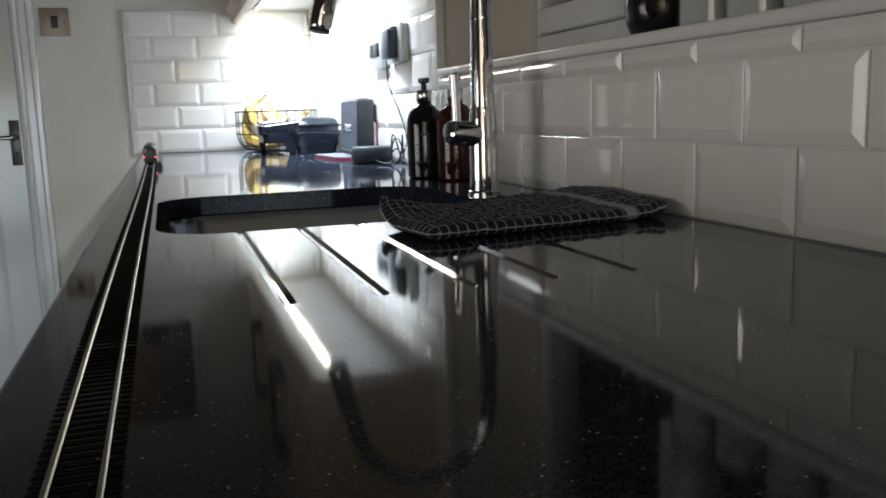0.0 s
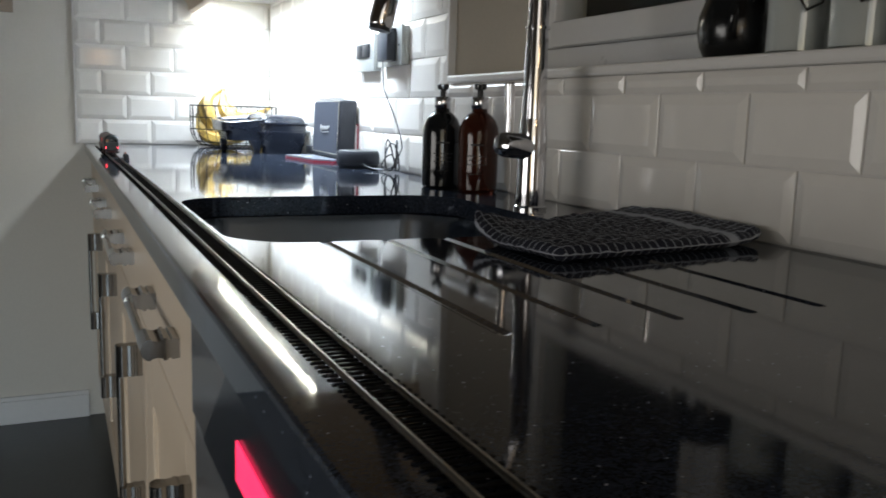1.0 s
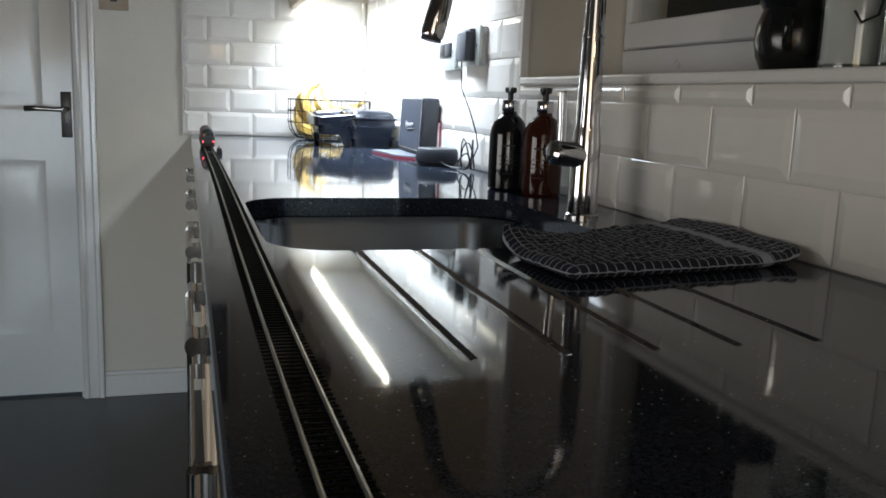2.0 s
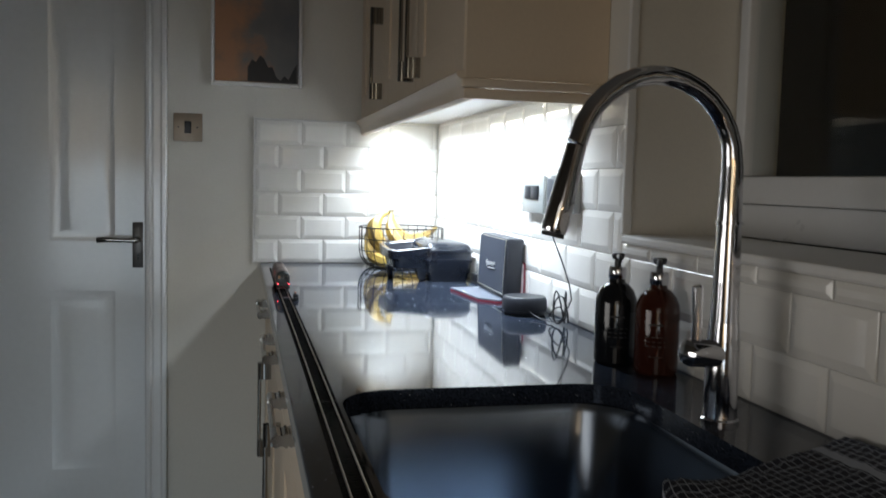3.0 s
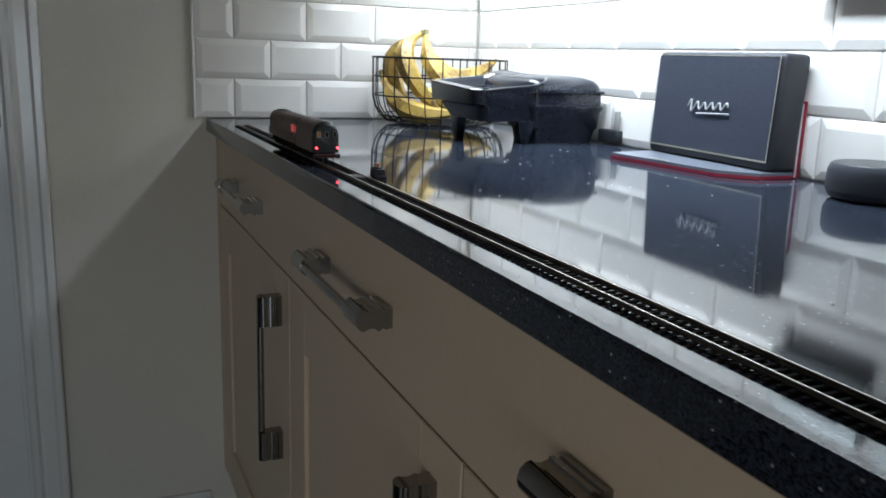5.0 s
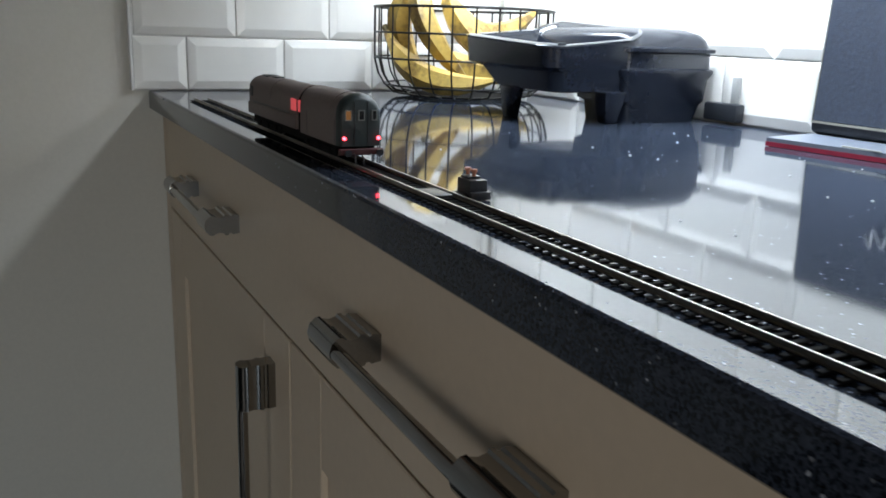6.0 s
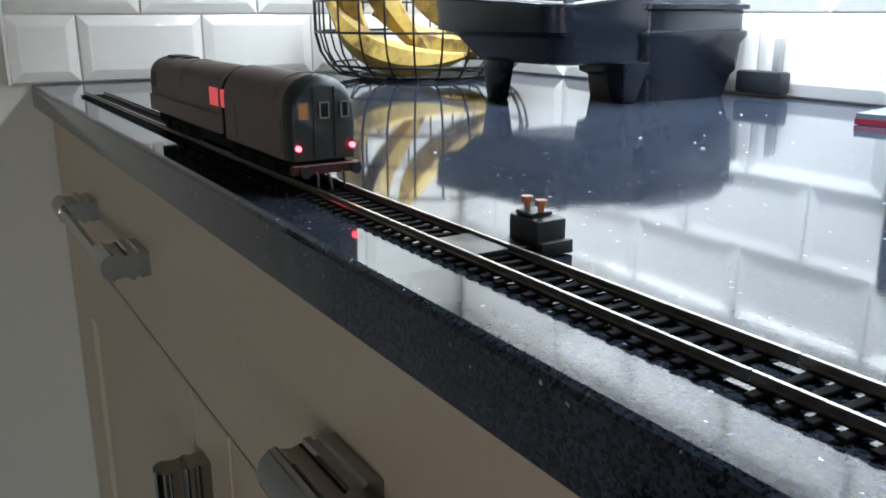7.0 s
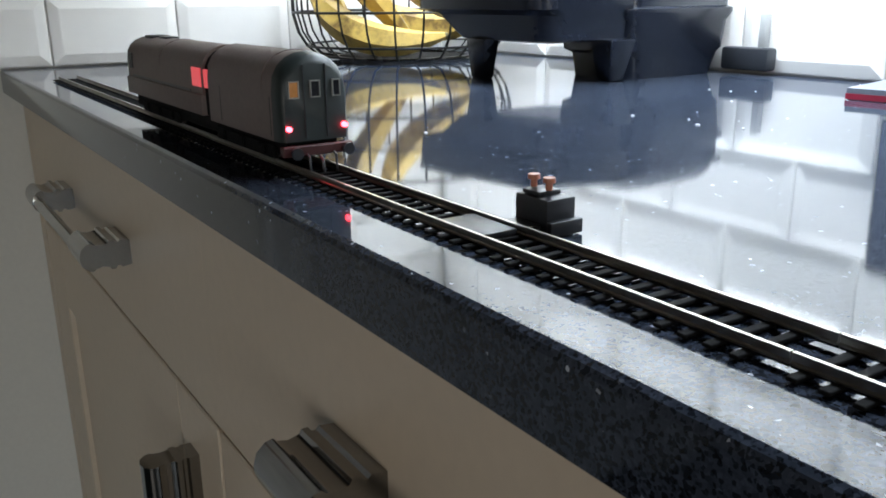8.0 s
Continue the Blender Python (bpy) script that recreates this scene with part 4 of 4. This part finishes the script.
def banana(path, name, label):
    b = thing("banana", label, "banana", group="bananas")
    n = len(path)
    curve = []
    P = [Vector(p) for p in path]
    for i in range(15):
        t = i / 14
        a, m, c = P[0], P[1], P[2]
        curve.append(a * (1 - t) ** 2 + m * 2 * t * (1 - t) + c * t * t)
    r = [0.007, 0.008, 0.011, 0.0155, 0.0175, 0.019, 0.0195, 0.0195, 0.0193, 0.0188, 0.0176, 0.0155, 0.0125, 0.0085, 0.0045]
    bm = bmesh.new()
    tube(curve, r, 6, bm)
    bmesh.ops.subdivide_edges(bm, edges=[e for e in bm.edges if not e.is_boundary], cuts=1, smooth=0.6)
    part("skin", bm, YELLOW, b)
    d = (curve[0] - curve[1]).normalized()
    part("stem", tube([curve[0] - d * 0.002, curve[0] + d * 0.010, curve[0] + d * 0.016], [0.0064, 0.0055, 0.0062], 8), BROWNTIP, b)
    part("tip", tube([curve[-1], curve[-1] + (curve[-1] - curve[-2]).normalized() * 0.004], [0.0042, 0.003], 8), BROWNTIP, b)


bx, by = 0.425, -0.145
BUNCH = [((bx, by, 1.082), (0.318, -0.205, 1.045), (0.452, -0.205, 0.925)),
         ((bx + 0.010, by - 0.010, 1.078), (0.392, -0.245, 0.985), (0.545, -0.215, 0.945)),
         ((bx - 0.006, by + 0.008, 1.078), (0.335, -0.095, 1.03), (0.420, -0.115, 0.93)),
         ((bx + 0.014, by + 0.004, 1.076), (0.455, -0.205, 0.945), (0.585, -0.175, 1.035)),
         ((0.360, -0.105, 0.995), (0.348, -0.225, 0.905), (0.465, -0.255, 0.932)),
         ((0.400, -0.060, 0.960), (0.395, -0.150, 0.915), (0.500, -0.165, 0.925)),
         ((0.470, -0.040, 0.975), (0.540, -0.090, 0.915), (0.575, -0.190, 0.950))]
for p in BUNCH:
    banana(p, "banana", "ripe yellow banana with brown bruises in the basket")

# ---- black appliance with tray ----
apx = thing("plastic_tray_unit", "black plastic appliance base with open tray and boxy end", "appliance", 0, 0, TOP)
def oval(x0, x1, y0, y1, r, n=6):
    return arc(x0 + r, y1 - r, r, 180, 90, n) + arc(x1 - r, y1 - r, r, 90, 0, n) + arc(x1 - r, y0 + r, r, 0, -90, n) + arc(x0 + r, y0 + r, r, -90, -180, n)
def rim_z(x, y):
    """The rim rises towards the housing and towards the back."""
    return 0.016 * max(0.0, (x - 0.425) / 0.07) ** 2 + 0.010 * (y + 0.552) / 0.21
def skin(secs, curved=False):
    bm = bmesh.new()
    loops = [[bm.verts.new((x, y, z + (rim_z(x, y) if z > 0.08 else 0.0))) for x, y in pts] for pts, z in secs]
    for a, b in zip(loops, loops[1:]):
        for k in range(len(a)):
            bm.faces.new((a[k], a[(k + 1) % len(a)], b[(k + 1) % len(a)], b[k]))
    return bm, loops
tray, loops = skin([(oval(0.386, 0.500, -0.538, -0.424, 0.016), 0.0360), (oval(0.378, 0.503, -0.545, -0.405, 0.020), 0.0380), (oval(0.375, 0.504, -0.548, -0.366, 0.022), 0.060),
                    (oval(0.364, 0.504, -0.551, -0.346, 0.024), 0.065), (oval(0.361, 0.504, -0.552, -0.345, 0.026), 0.0865)])
tray.faces.new(loops[0][::-1])
inner, il = skin([(oval(0.374, 0.494, -0.538, -0.358, 0.026), 0.0865), (oval(0.378, 0.488, -0.533, -0.363, 0.026), 0.078), (oval(0.388, 0.478, -0.523, -0.373, 0.02), 0.056)])
inner.faces.new(il[-1])
tray_part = part("tray", tray, BLACKG, apx)
part("tray_lining", inner, BLACKG, apx)
rim, _ = skin([(oval(0.3605, 0.5045, -0.5525, -0.3445, 0.026), 0.0862), (oval(0.3595, 0.5055, -0.5535, -0.3435, 0.027), 0.0885), (oval(0.3625, 0.5035, -0.5505, -0.3465, 0.026), 0.0905),
               (oval(0.371, 0.497, -0.541, -0.355, 0.026), 0.0905), (oval(0.3745, 0.4935, -0.5375, -0.3585, 0.026), 0.0866)])
part("rim", rim, RIMG, apx, "polished curved black rim")
part("slot", boxes((0.378, 0.388, -0.5495, -0.545, 0.0895, 0.0925), bevel=0.0005), BLACKP, apx)
boxy = bmesh.new()
secs = [(oval(0.480, 0.596, -0.545, -0.462, 0.012, 3), 0.0), (oval(0.476, 0.602, -0.55, -0.460, 0.014, 3), 0.022), (oval(0.468, 0.606, -0.552, -0.456, 0.014, 3), 0.026), (oval(0.468, 0.608, -0.554, -0.45, 0.014, 3), 0.052), (oval(0.464, 0.612, -0.558, -0.342, 0.014, 3), 0.060),
        (oval(0.464, 0.612, -0.558, -0.342, 0.014, 3), 0.064), (oval(0.468, 0.609, -0.554, -0.346, 0.014, 3), 0.066), (oval(0.468, 0.609, -0.554, -0.346, 0.014, 3), 0.083), (oval(0.464, 0.613, -0.558, -0.342, 0.014, 3), 0.085),
        (oval(0.464, 0.613, -0.558, -0.342, 0.014, 3), 0.089), (oval(0.469, 0.608, -0.552, -0.348, 0.016, 3), 0.091), (oval(0.4705, 0.606, -0.550, -0.350, 0.018, 3), 0.099), (oval(0.476, 0.601, -0.545, -0.355, 0.02, 3), 0.106), (oval(0.488, 0.590, -0.533, -0.367, 0.024, 3), 0.111), (oval(0.506, 0.572, -0.51, -0.39, 0.028, 3), 0.1135)]
loops = [[boxy.verts.new((x, y, z)) for x, y in pts] for pts, z in secs]
for a, b in zip(loops, loops[1:]):
    for k in range(len(a)):
        boxy.faces.new((a[k], a[(k + 1) % len(a)], b[(k + 1) % len(a)], b[k]))
boxy.faces.new(loops[0][::-1]); boxy.faces.new(loops[-1])
part("housing", boxy, BLACKG, apx)
def leg(x0, x1, y0, y1, taper):
    bm = boxes((x0, x1, y0, y1, 0.0, 0.0385), bevel=0.002)
    for v in bm.verts:
        k = 1 - taper * (1 - v.co.z / 0.0385)
        v.co.x = x1 + (v.co.x - x1) * k
        v.co.y = y1 + (v.co.y - y1) * k
    return bm
part("leg", leg(0.372, 0.391, -0.462, -0.432, 0.35), BLACKG, apx)
part("leg", leg(0.438, 0.470, -0.562, -0.530, 0.5), BLACKG, apx)
part("side_arm", boxes((0.606, 0.6215, -0.60, -0.545, 0.004, 0.026), bevel=0.003), BLACKP, apx)
part("latch", boxes((0.611, 0.619, -0.592, -0.584, 0.0265, 0.058), bevel=0.001), GREYP, apx, "small grey upright latch")

# ---- mug and jars on the sill ----
SZ = SILL + 0.004
def mug(x, y, rz):
    m = thing("mug", "black glazed pottery mug with rounded belly", "mug", x, y, SZ, rz, group="sill mugs")
    part("body", lathe([(0.0, 0.0), (0.030, 0.0), (0.034, 0.003), (0.041, 0.018), (0.0445, 0.038), (0.043, 0.055), (0.0385, 0.068), (0.0365, 0.074), (0.040, 0.080), (0.0415, 0.084), (0.0385, 0.084), (0.0345, 0.074), (0.038, 0.05), (0.036, 0.02), (0.0, 0.010)], 40), MUGM, m)
    part("handle", tube([(-0.042, 0, 0.062), (-0.054, 0, 0.062), (-0.060, 0, 0.050), (-0.056, 0, 0.034), (-0.043, 0, 0.028)], 0.0055, 10), MUGM, m)
    return m


m1 = mug(0.700, -2.190, 45)
copy_thing(m1, pose(0.700, -2.655, SZ, 0, 0, 120))
jar = thing("storage_jar", "clear glass jar of white powder with wire clip", "jar", 0.705, -2.285, SZ, 60, group="sill jars")
g = part("glass", lathe([(0.0, 0.0), (0.034, 0.0), (0.037, 0.004), (0.037, 0.105), (0.033, 0.118), (0.033, 0.126), (0.0305, 0.126), (0.0305, 0.118), (0.034, 0.104), (0.034, 0.007), (0.0, 0.005)], 36), JARGLASS, jar)
part("contents", lathe([(0.0, 0.0056), (0.0325, 0.0075), (0.0332, 0.086), (0.02, 0.091), (0.0, 0.089)], 32), SALT, jar)
part("lid", lathe([(0.0, 0.127), (0.035, 0.127), (0.036, 0.131), (0.034, 0.136), (0.0, 0.138)], 32), JARGLASS, jar)
part("clip", tube([(-0.0385, -0.010, 0.125), (-0.0405, -0.018, 0.09), (-0.041, -0.012, 0.058), (-0.041, 0.004, 0.05), (-0.041, 0.012, 0.062)], 0.0017, 6), WIRE, jar, "black wire clip")
for k, a in ((1, 40), (2, 75), (3, 55)):
    copy_thing(jar, pose(0.705, -2.285 - 0.088 * k, SZ, 0, 0, a))

# ---- model railway ----
def track_x(y):
    return 0.0525 - 0.0025 * y + 0.0012 * math.sin(3.1 * y)


SL = bpy.data.meshes.new("sleeper")
bm = boxes((-0.0150, 0.0150, -0.0013, 0.0013, 0.0, 0.0011), bevel=0.0002, seg=1)
bm.to_mesh(SL); bm.free()
SL.materials.append(SLEEPER)
RZ = TOP + 0.0006
PITCH = 0.0073


def track_section(y1, y0):
    t = thing("track_section", "model railway track with black sleepers and metal rails", "model track", group="model railway track")
    ys = [y1 + (y0 - y1) * i / 24 for i in range(25)]
    for s in (-1, 1):
        bm = bmesh.new()
        prof = [(-0.0010, 0.0024), (0.0010, 0.0024), (0.0010, 0.0029), (0.0004, 0.0033), (0.0004, 0.0047), (0.0006, 0.0049), (0.0006, 0.0056), (-0.0006, 0.0056), (-0.0006, 0.0049), (-0.0004, 0.0047), (-0.0004, 0.0033), (-0.0010, 0.0029)]
        loops = [[bm.verts.new((track_x(y) + s * 0.0087 + a, y, RZ + b * 0.9 - 0.0011)) for a, b in prof] for y in ys]
        for p, q in zip(loops, loops[1:]):
            for k in range(len(prof)):
                bm.faces.new((p[k], p[(k + 1) % len(prof)], q[(k + 1) % len(prof)], q[k]))
        bm.faces.new(loops[0]); bm.faces.new(loops[-1][::-1])
        part("rail", bm, RAIL, t)
        # moulded web under each rail
        part("web", tube([(track_x(y) + s * 0.0087, y, RZ + 0.0006) for y in ys], 0.0005, 6), SLEEPER, t)
    k = 0
    while y1 - 0.004 - k * PITCH > y0 + 0.003:
        y = y1 - 0.004 - k * PITCH
        ob = new("sleeper", SL)
        ob.parent = t
        ob.location = (track_x(y), y, RZ)
        k += 1
    return t


SECT = [(-0.196, -1.02), (-1.0205, -1.84), (-1.8405, -2.66), (-2.6605, -3.44)]
for a, b in SECT:
    track_section(a, b)

# power clip beside the track
clip = thing("power_clip", "black track power clip with two terracotta push terminals", "track clip", 0.0768, -0.903, TOP)
part("body", boxes((-0.0062, 0.0062, -0.0085, 0.0085, 0.0004, 0.0125), bevel=0.0007), BLACKP, clip)
part("foot", boxes((-0.0068, 0.0072, -0.0115, -0.0086, 0.0004, 0.0055), bevel=0.0006), BLACKP, clip)
part("ridge", boxes((-0.005, 0.0045, -0.003, 0.0065, 0.0126, 0.0142), bevel=0.0006), BLACKP, clip)
part("tongue", boxes((-0.0125, -0.0064, -0.006, 0.007, 0.0022, 0.0040), bevel=0.0004, seg=1), BLACKP, clip)
for yy in (-0.0025, 0.0055):
    part("terminal", tube([(-0.0005, yy, 0.0143), (-0.0005, yy, 0.0168), (-0.0005, yy, 0.0169), (-0.0005, yy, 0.0186)], [0.0012, 0.0012, 0.0022, 0.0021], 12), KNOB, clip)
pad = thing("track_clip_plate", "dark grey clip plate between the rails", "track clip", track_x(-0.895), -0.895, RZ - 0.0014)
part("plate", boxes((-0.0072, 0.0072, -0.0125, 0.0125, 0.0025, 0.0046), bevel=0.0005), BLACKP, pad)

# ---- locomotive ----
LY0, LY1 = -0.772, -0.500
loco = thing("model_locomotive", "weathered brown model locomotive with lit red tail lamps", "model train", track_x(-0.636), -0.636, RZ + 0.0048, 0.35)
h = 0.0170
def body_outline(w, z0, zs, zt, n=10):
    return [(-w, z0), (-w, zs)] + [(w * math.cos(radians(180 - 180 * i / n)), zs + (zt - zs) * math.sin(radians(180 - 180 * i / n)) ** 0.8) for i in range(1, n)] + [(w, zs), (w, z0)]
rear = body_outline(h, 0.0105, 0.032, 0.0492)
part("rear_body", prism(rear, -0.128, -0.0445), LOCO, loco)
# rounded end with recessed cab front
nose = bmesh.new()
loops = []
for y, k, dz in ((-0.1282, 1.0, 0.0), (-0.1315, 0.985, 0.0006), (-0.134, 0.955, 0.0018), (-0.1357, 0.91, 0.0034), (-0.1365, 0.86, 0.0052)):
    loops.append([nose.verts.new((x * k, y, z - (dz if z > 0.02 else 0))) for x, z in rear])
for a, b in zip(loops, loops[1:]):
    for i in range(len(a)):
        nose.faces.new((a[i], a[(i + 1) % len(a)], b[(i + 1) % len(a)], b[i]))
nose.faces.new(loops[-1])
endp = part("cab_end", nose, LOCOEND, loco, "dark green cab end")
for x0, x1, mat in ((-0.0128, -0.0078, AMBERWIN), (-0.0024, 0.0024, DARKGLASS), (0.0082, 0.0122, DARKGLASS)):
    wz0, wz1 = 0.0295, 0.0370
    part("window", boxes((x0 + 0.0006, x1 - 0.0006, -0.1374, -0.1366, wz0 + 0.0006, wz1 - 0.0006)), mat, endp)
    part("window_rim", boxes((x0, x0 + 0.0005, -0.1376, -0.1366, wz0, wz1), (x1 - 0.0005, x1, -0.1376, -0.1366, wz0, wz1), (x0 + 0.0005, x1 - 0.0005, -0.1376, -0.1366, wz0, wz0 + 0.0005), (x0 + 0.0005, x1 - 0.0005, -0.1376, -0.1366, wz1 - 0.0005, wz1)), WINRIM, endp)
for x in (-0.0052, 0.0052):
    part("door_edge", boxes((x - 0.0002, x + 0.0002, -0.1371, -0.1366, 0.012, 0.044)), BLACKP, endp)
for x in (-0.0135, 0.0135):
    part("tail_lamp", tube([(x, -0.1366, 0.0165), (x, -0.1384, 0.0165)], 0.0012, 12), REDLAMP, loco, "lit red lamp")
beam = part("buffer_beam", boxes((-0.0172, 0.0172, -0.1385, -0.1345, 0.0042, 0.0088), bevel=0.0005, seg=1), LOCORED, loco)
for x in (-0.0125, 0.0125):
    part("buffer", tube([(x, -0.1386, 0.0063), (x, -0.1425, 0.0063), (x, -0.1426, 0.0063), (x, -0.1436, 0.0063)], [0.0012, 0.0012, 0.0028, 0.0027], 14), BLACKP, beam)
part("coupling", tube([(0, -0.1386, 0.004), (0, -0.142, 0.002), (0, -0.1425, -0.003)], 0.0007, 6), BLACKP, beam)
for x in (-0.006, 0.007):
    part("brake_pipe", tube([(x, -0.1386, 0.005), (x, -0.141, 0.004), (x, -0.1415, -0.0035)], 0.0006, 6), BLACKP, beam)
# front half: narrower casing on a deep side tank
part("front_body", prism(body_outline(h * 0.94, 0.0225, 0.033, 0.0482), -0.0325, 0.1175), LOCO, loco)
part("side_tank", boxes((-h * 1.03, h * 1.03, -0.0325, 0.1205, 0.0115, 0.0226), bevel=0.0008), LOCO, loco)
part("tank_groove", boxes((-h * 0.955, h * 0.955, -0.012, 0.108, 0.0227, 0.0242)), BLACKP, loco)
part("gap_bellows", prism(body_outline(h * 0.86, 0.012, 0.031, 0.0470), -0.0444, -0.0326), SLEEPER, loco)
part("lit_panel", boxes((-h * 0.94 - 0.0006, -h * 0.94 + 0.0002, -0.0310, -0.0170, 0.0265, 0.0365), bevel=0.0002, seg=1), REDGLOW, loco, "red glowing side panel")
part("lit_slot", boxes((-h * 0.86 - 0.0012, -h * 0.86 + 0.0004, -0.0395, -0.0345, 0.0265, 0.0360)), REDGLOW, loco)
for y in (-0.117, 0.045):
    part("roof_rib", prism([(x * 1.008, z + 0.0003) for x, z in body_outline(h if y < 0 else h * 0.94, 0.03, 0.0325 if y < 0 else 0.0335, 0.0492 if y < 0 else 0.0482, 12)], y, y + 0.0012), LOCO, loco)
for y, w in ((0.100, 0.006), (0.075, 0.004)):
    part("roof_vent", boxes((-w, w, y - 0.009, y + 0.009, 0.0468, 0.0490), bevel=0.0008), BLACKP, loco)
for k in range(6):
    part("louvre", boxes((-h * 0.94 - 0.0006, -h * 0.94 + 0.0003, 0.107 + k * 0.0013, 0.1077 + k * 0.0013, 0.028, 0.038)), BLACKP, loco)
part("front_end", prism([(x * 0.98, z) for x, z in body_outline(h * 0.94, 0.0117, 0.033, 0.0478)], 0.1176, 0.1217), LOCOEND, loco)
for y in (-0.126, -0.062, 0.04):
    part("body_line", boxes((-h - 0.0002, -h + 0.0001, y, y + 0.0004, 0.0125, 0.030 if y < -0.02 else 0.022)), BLACKP, loco)
part("chassis", boxes((-0.0125, 0.0125, -0.131, 0.117, 0.0035, 0.0116)), SLEEPER, loco)
for yc in (-0.082, 0.06):
    bog = part("bogie", boxes((-0.0142, -0.0122, yc - 0.038, yc + 0.038, 0.001, 0.0075), (0.0122, 0.0142, yc - 0.038, yc + 0.038, 0.001, 0.0075), bevel=0.0005, seg=1), SLEEPER, loco)
    for dy in (-0.026, 0.0, 0.026):
        for s in (-1, 1):
            part("wheel", tube([(s * 0.0073, yc + dy, 0.0078), (s * 0.0083, yc + dy, 0.0078), (s * 0.0084, yc + dy, 0.0078), (s * 0.0108, yc + dy, 0.0078)], [0.0086, 0.0086, 0.0078, 0.0077], 20), DKSTEEL, bog)
            part("axle_box", boxes((s * 0.0143, s * 0.0158, yc + dy - 0.003, yc + dy + 0.003, 0.002, 0.007), bevel=0.0004, seg=1), SLEEPER, bog)

# ---- crumbs and specks on the worktop ----
random.seed(11)
bm = bmesh.new()
for k in range(46):
    x, y = (random.uniform(0.44, 0.60), random.uniform(-1.12, -0.62)) if k < 26 else (random.uniform(0.15, 0.58), random.uniform(-1.7, -0.6))
    if 0.46 < x and (-1.02 < y < -0.70 or -1.22 < y < -1.08):
        x = random.uniform(0.30, 0.46)
    r = random.uniform(0.0005, 0.0011)
    bmesh.ops.create_icosphere(bm, subdivisions=1, radius=r, matrix=Matrix.Translation((x, y, TOP + r * 0.4)) @ Matrix.Diagonal((1, random.uniform(0.6, 1.8), 0.5, 1)))
tagged(part("crumbs", bm, SALT), "scattered pale crumbs on the worktop", "crumbs", kind="stuff")

# ---- wall tiles, laid last ----
TW, TH, GAP, ROW = 0.150, 0.078, 0.002, 0.080
cache = {}


def tile_mesh(w, hgt):
    key = (round(w, 4), round(hgt, 4))
    if key not in cache:
        bm = bmesh.new()
        bev = min(0.0115, w * 0.3, hgt * 0.3)
        prof = ((0.0, 0.0), (0.0, 0.0022), (0.0012, 0.0030), (bev, 0.0058), (bev + 0.0015, 0.0061))
        loops = []
        for d, z in prof:
            loops.append([bm.verts.new(p) for p in ((d, d, z), (w - d, d, z), (w - d, hgt - d, z), (d, hgt - d, z))])
        for a, b in zip(loops, loops[1:]):
            for k in range(4):
                bm.faces.new((a[k], a[(k + 1) % 4], b[(k + 1) % 4], b[k]))
        bm.faces.new(loops[-1])
        bmesh.ops.recalc_face_normals(bm, faces=bm.faces[:])
        me = bpy.data.meshes.new("tile")
        bm.to_mesh(me); bm.free()
        me.materials.append(TILE)
        cache[key] = me
    return cache[key]


def lay(panel, start, stop, z0, nrow, first, to_world, top=None):
    """Rows of half-bonded tiles from start to stop along the wall; first: a joint of the bottom row."""
    for r in range(nrow):
        zb = z0 + r * ROW + GAP
        hgt = TH
        if top and zb + hgt > top:
            hgt = top - zb
        if hgt < 0.01:
            continue
        j = first + (r % 2) * (TW + GAP) / 2
        j -= math.ceil((j - start) / (TW + GAP)) * (TW + GAP)
        while j < stop:
            a, b = max(j + GAP / 2, start), min(j + TW + GAP / 2, stop)
            if b - a > 0.008:
                ob = new("tile", tile_mesh(b - a, hgt))
                ob.parent = panel
                ob.matrix_basis = to_world(a, zb) @ pose(0, 0, 0, random.uniform(-0.25, 0.25), random.uniform(-0.25, 0.25), 0)
            j += TW + GAP


random.seed(7)
end_panel = structure("tiled_splashback_end", boxes((-0.008, WX - 0.009, -0.0022, 0.0016, TOP + 0.0005, TOP + 6 * ROW + 0.0035)), GROUT, "cream bevelled metro tiles on the end wall", "tiles")
lay(end_panel, -0.0075, WX - 0.009, TOP, 6, 0.0705, lambda a, z: pose(a, -0.0024, z, 90, 0, 0))
edge = structure("tile_trim", boxes((-0.0125, -0.0085, -0.011, 0.0015, TOP + 0.0005, TOP + 6 * ROW + 0.008), (-0.008, CX, -0.011, 0.0015, TOP + 6 * ROW + 0.004, TOP + 6 * ROW + 0.008), bevel=0.0008), TRIM, "slim pale edging strip round the tiles", "trim")
side_panel = structure("tiled_splashback_long", boxes((WX - 0.0022, WX - 0.0002, RY0 + 0.0065, -0.0025, TOP + 0.0005, CB - 0.0005), (WX - 0.0022, WX - 0.0002, WY0, RY0 + 0.006, TOP + 0.0005, SILL - 0.0115)), GROUT, "cream bevelled metro tiles behind the worktop", "tiles")
long_wall = lambda a, z: pose(WX - 0.0024, -a, z, 90, 0, -90)
lay(side_panel, 0.010, -RY0 - 0.008, TOP, 7, 2.227, long_wall, CB - 0.002)
lay(side_panel, -RY0 - 0.0055, -WY0, TOP, 3, 2.227, long_wall, SILL - 0.013)
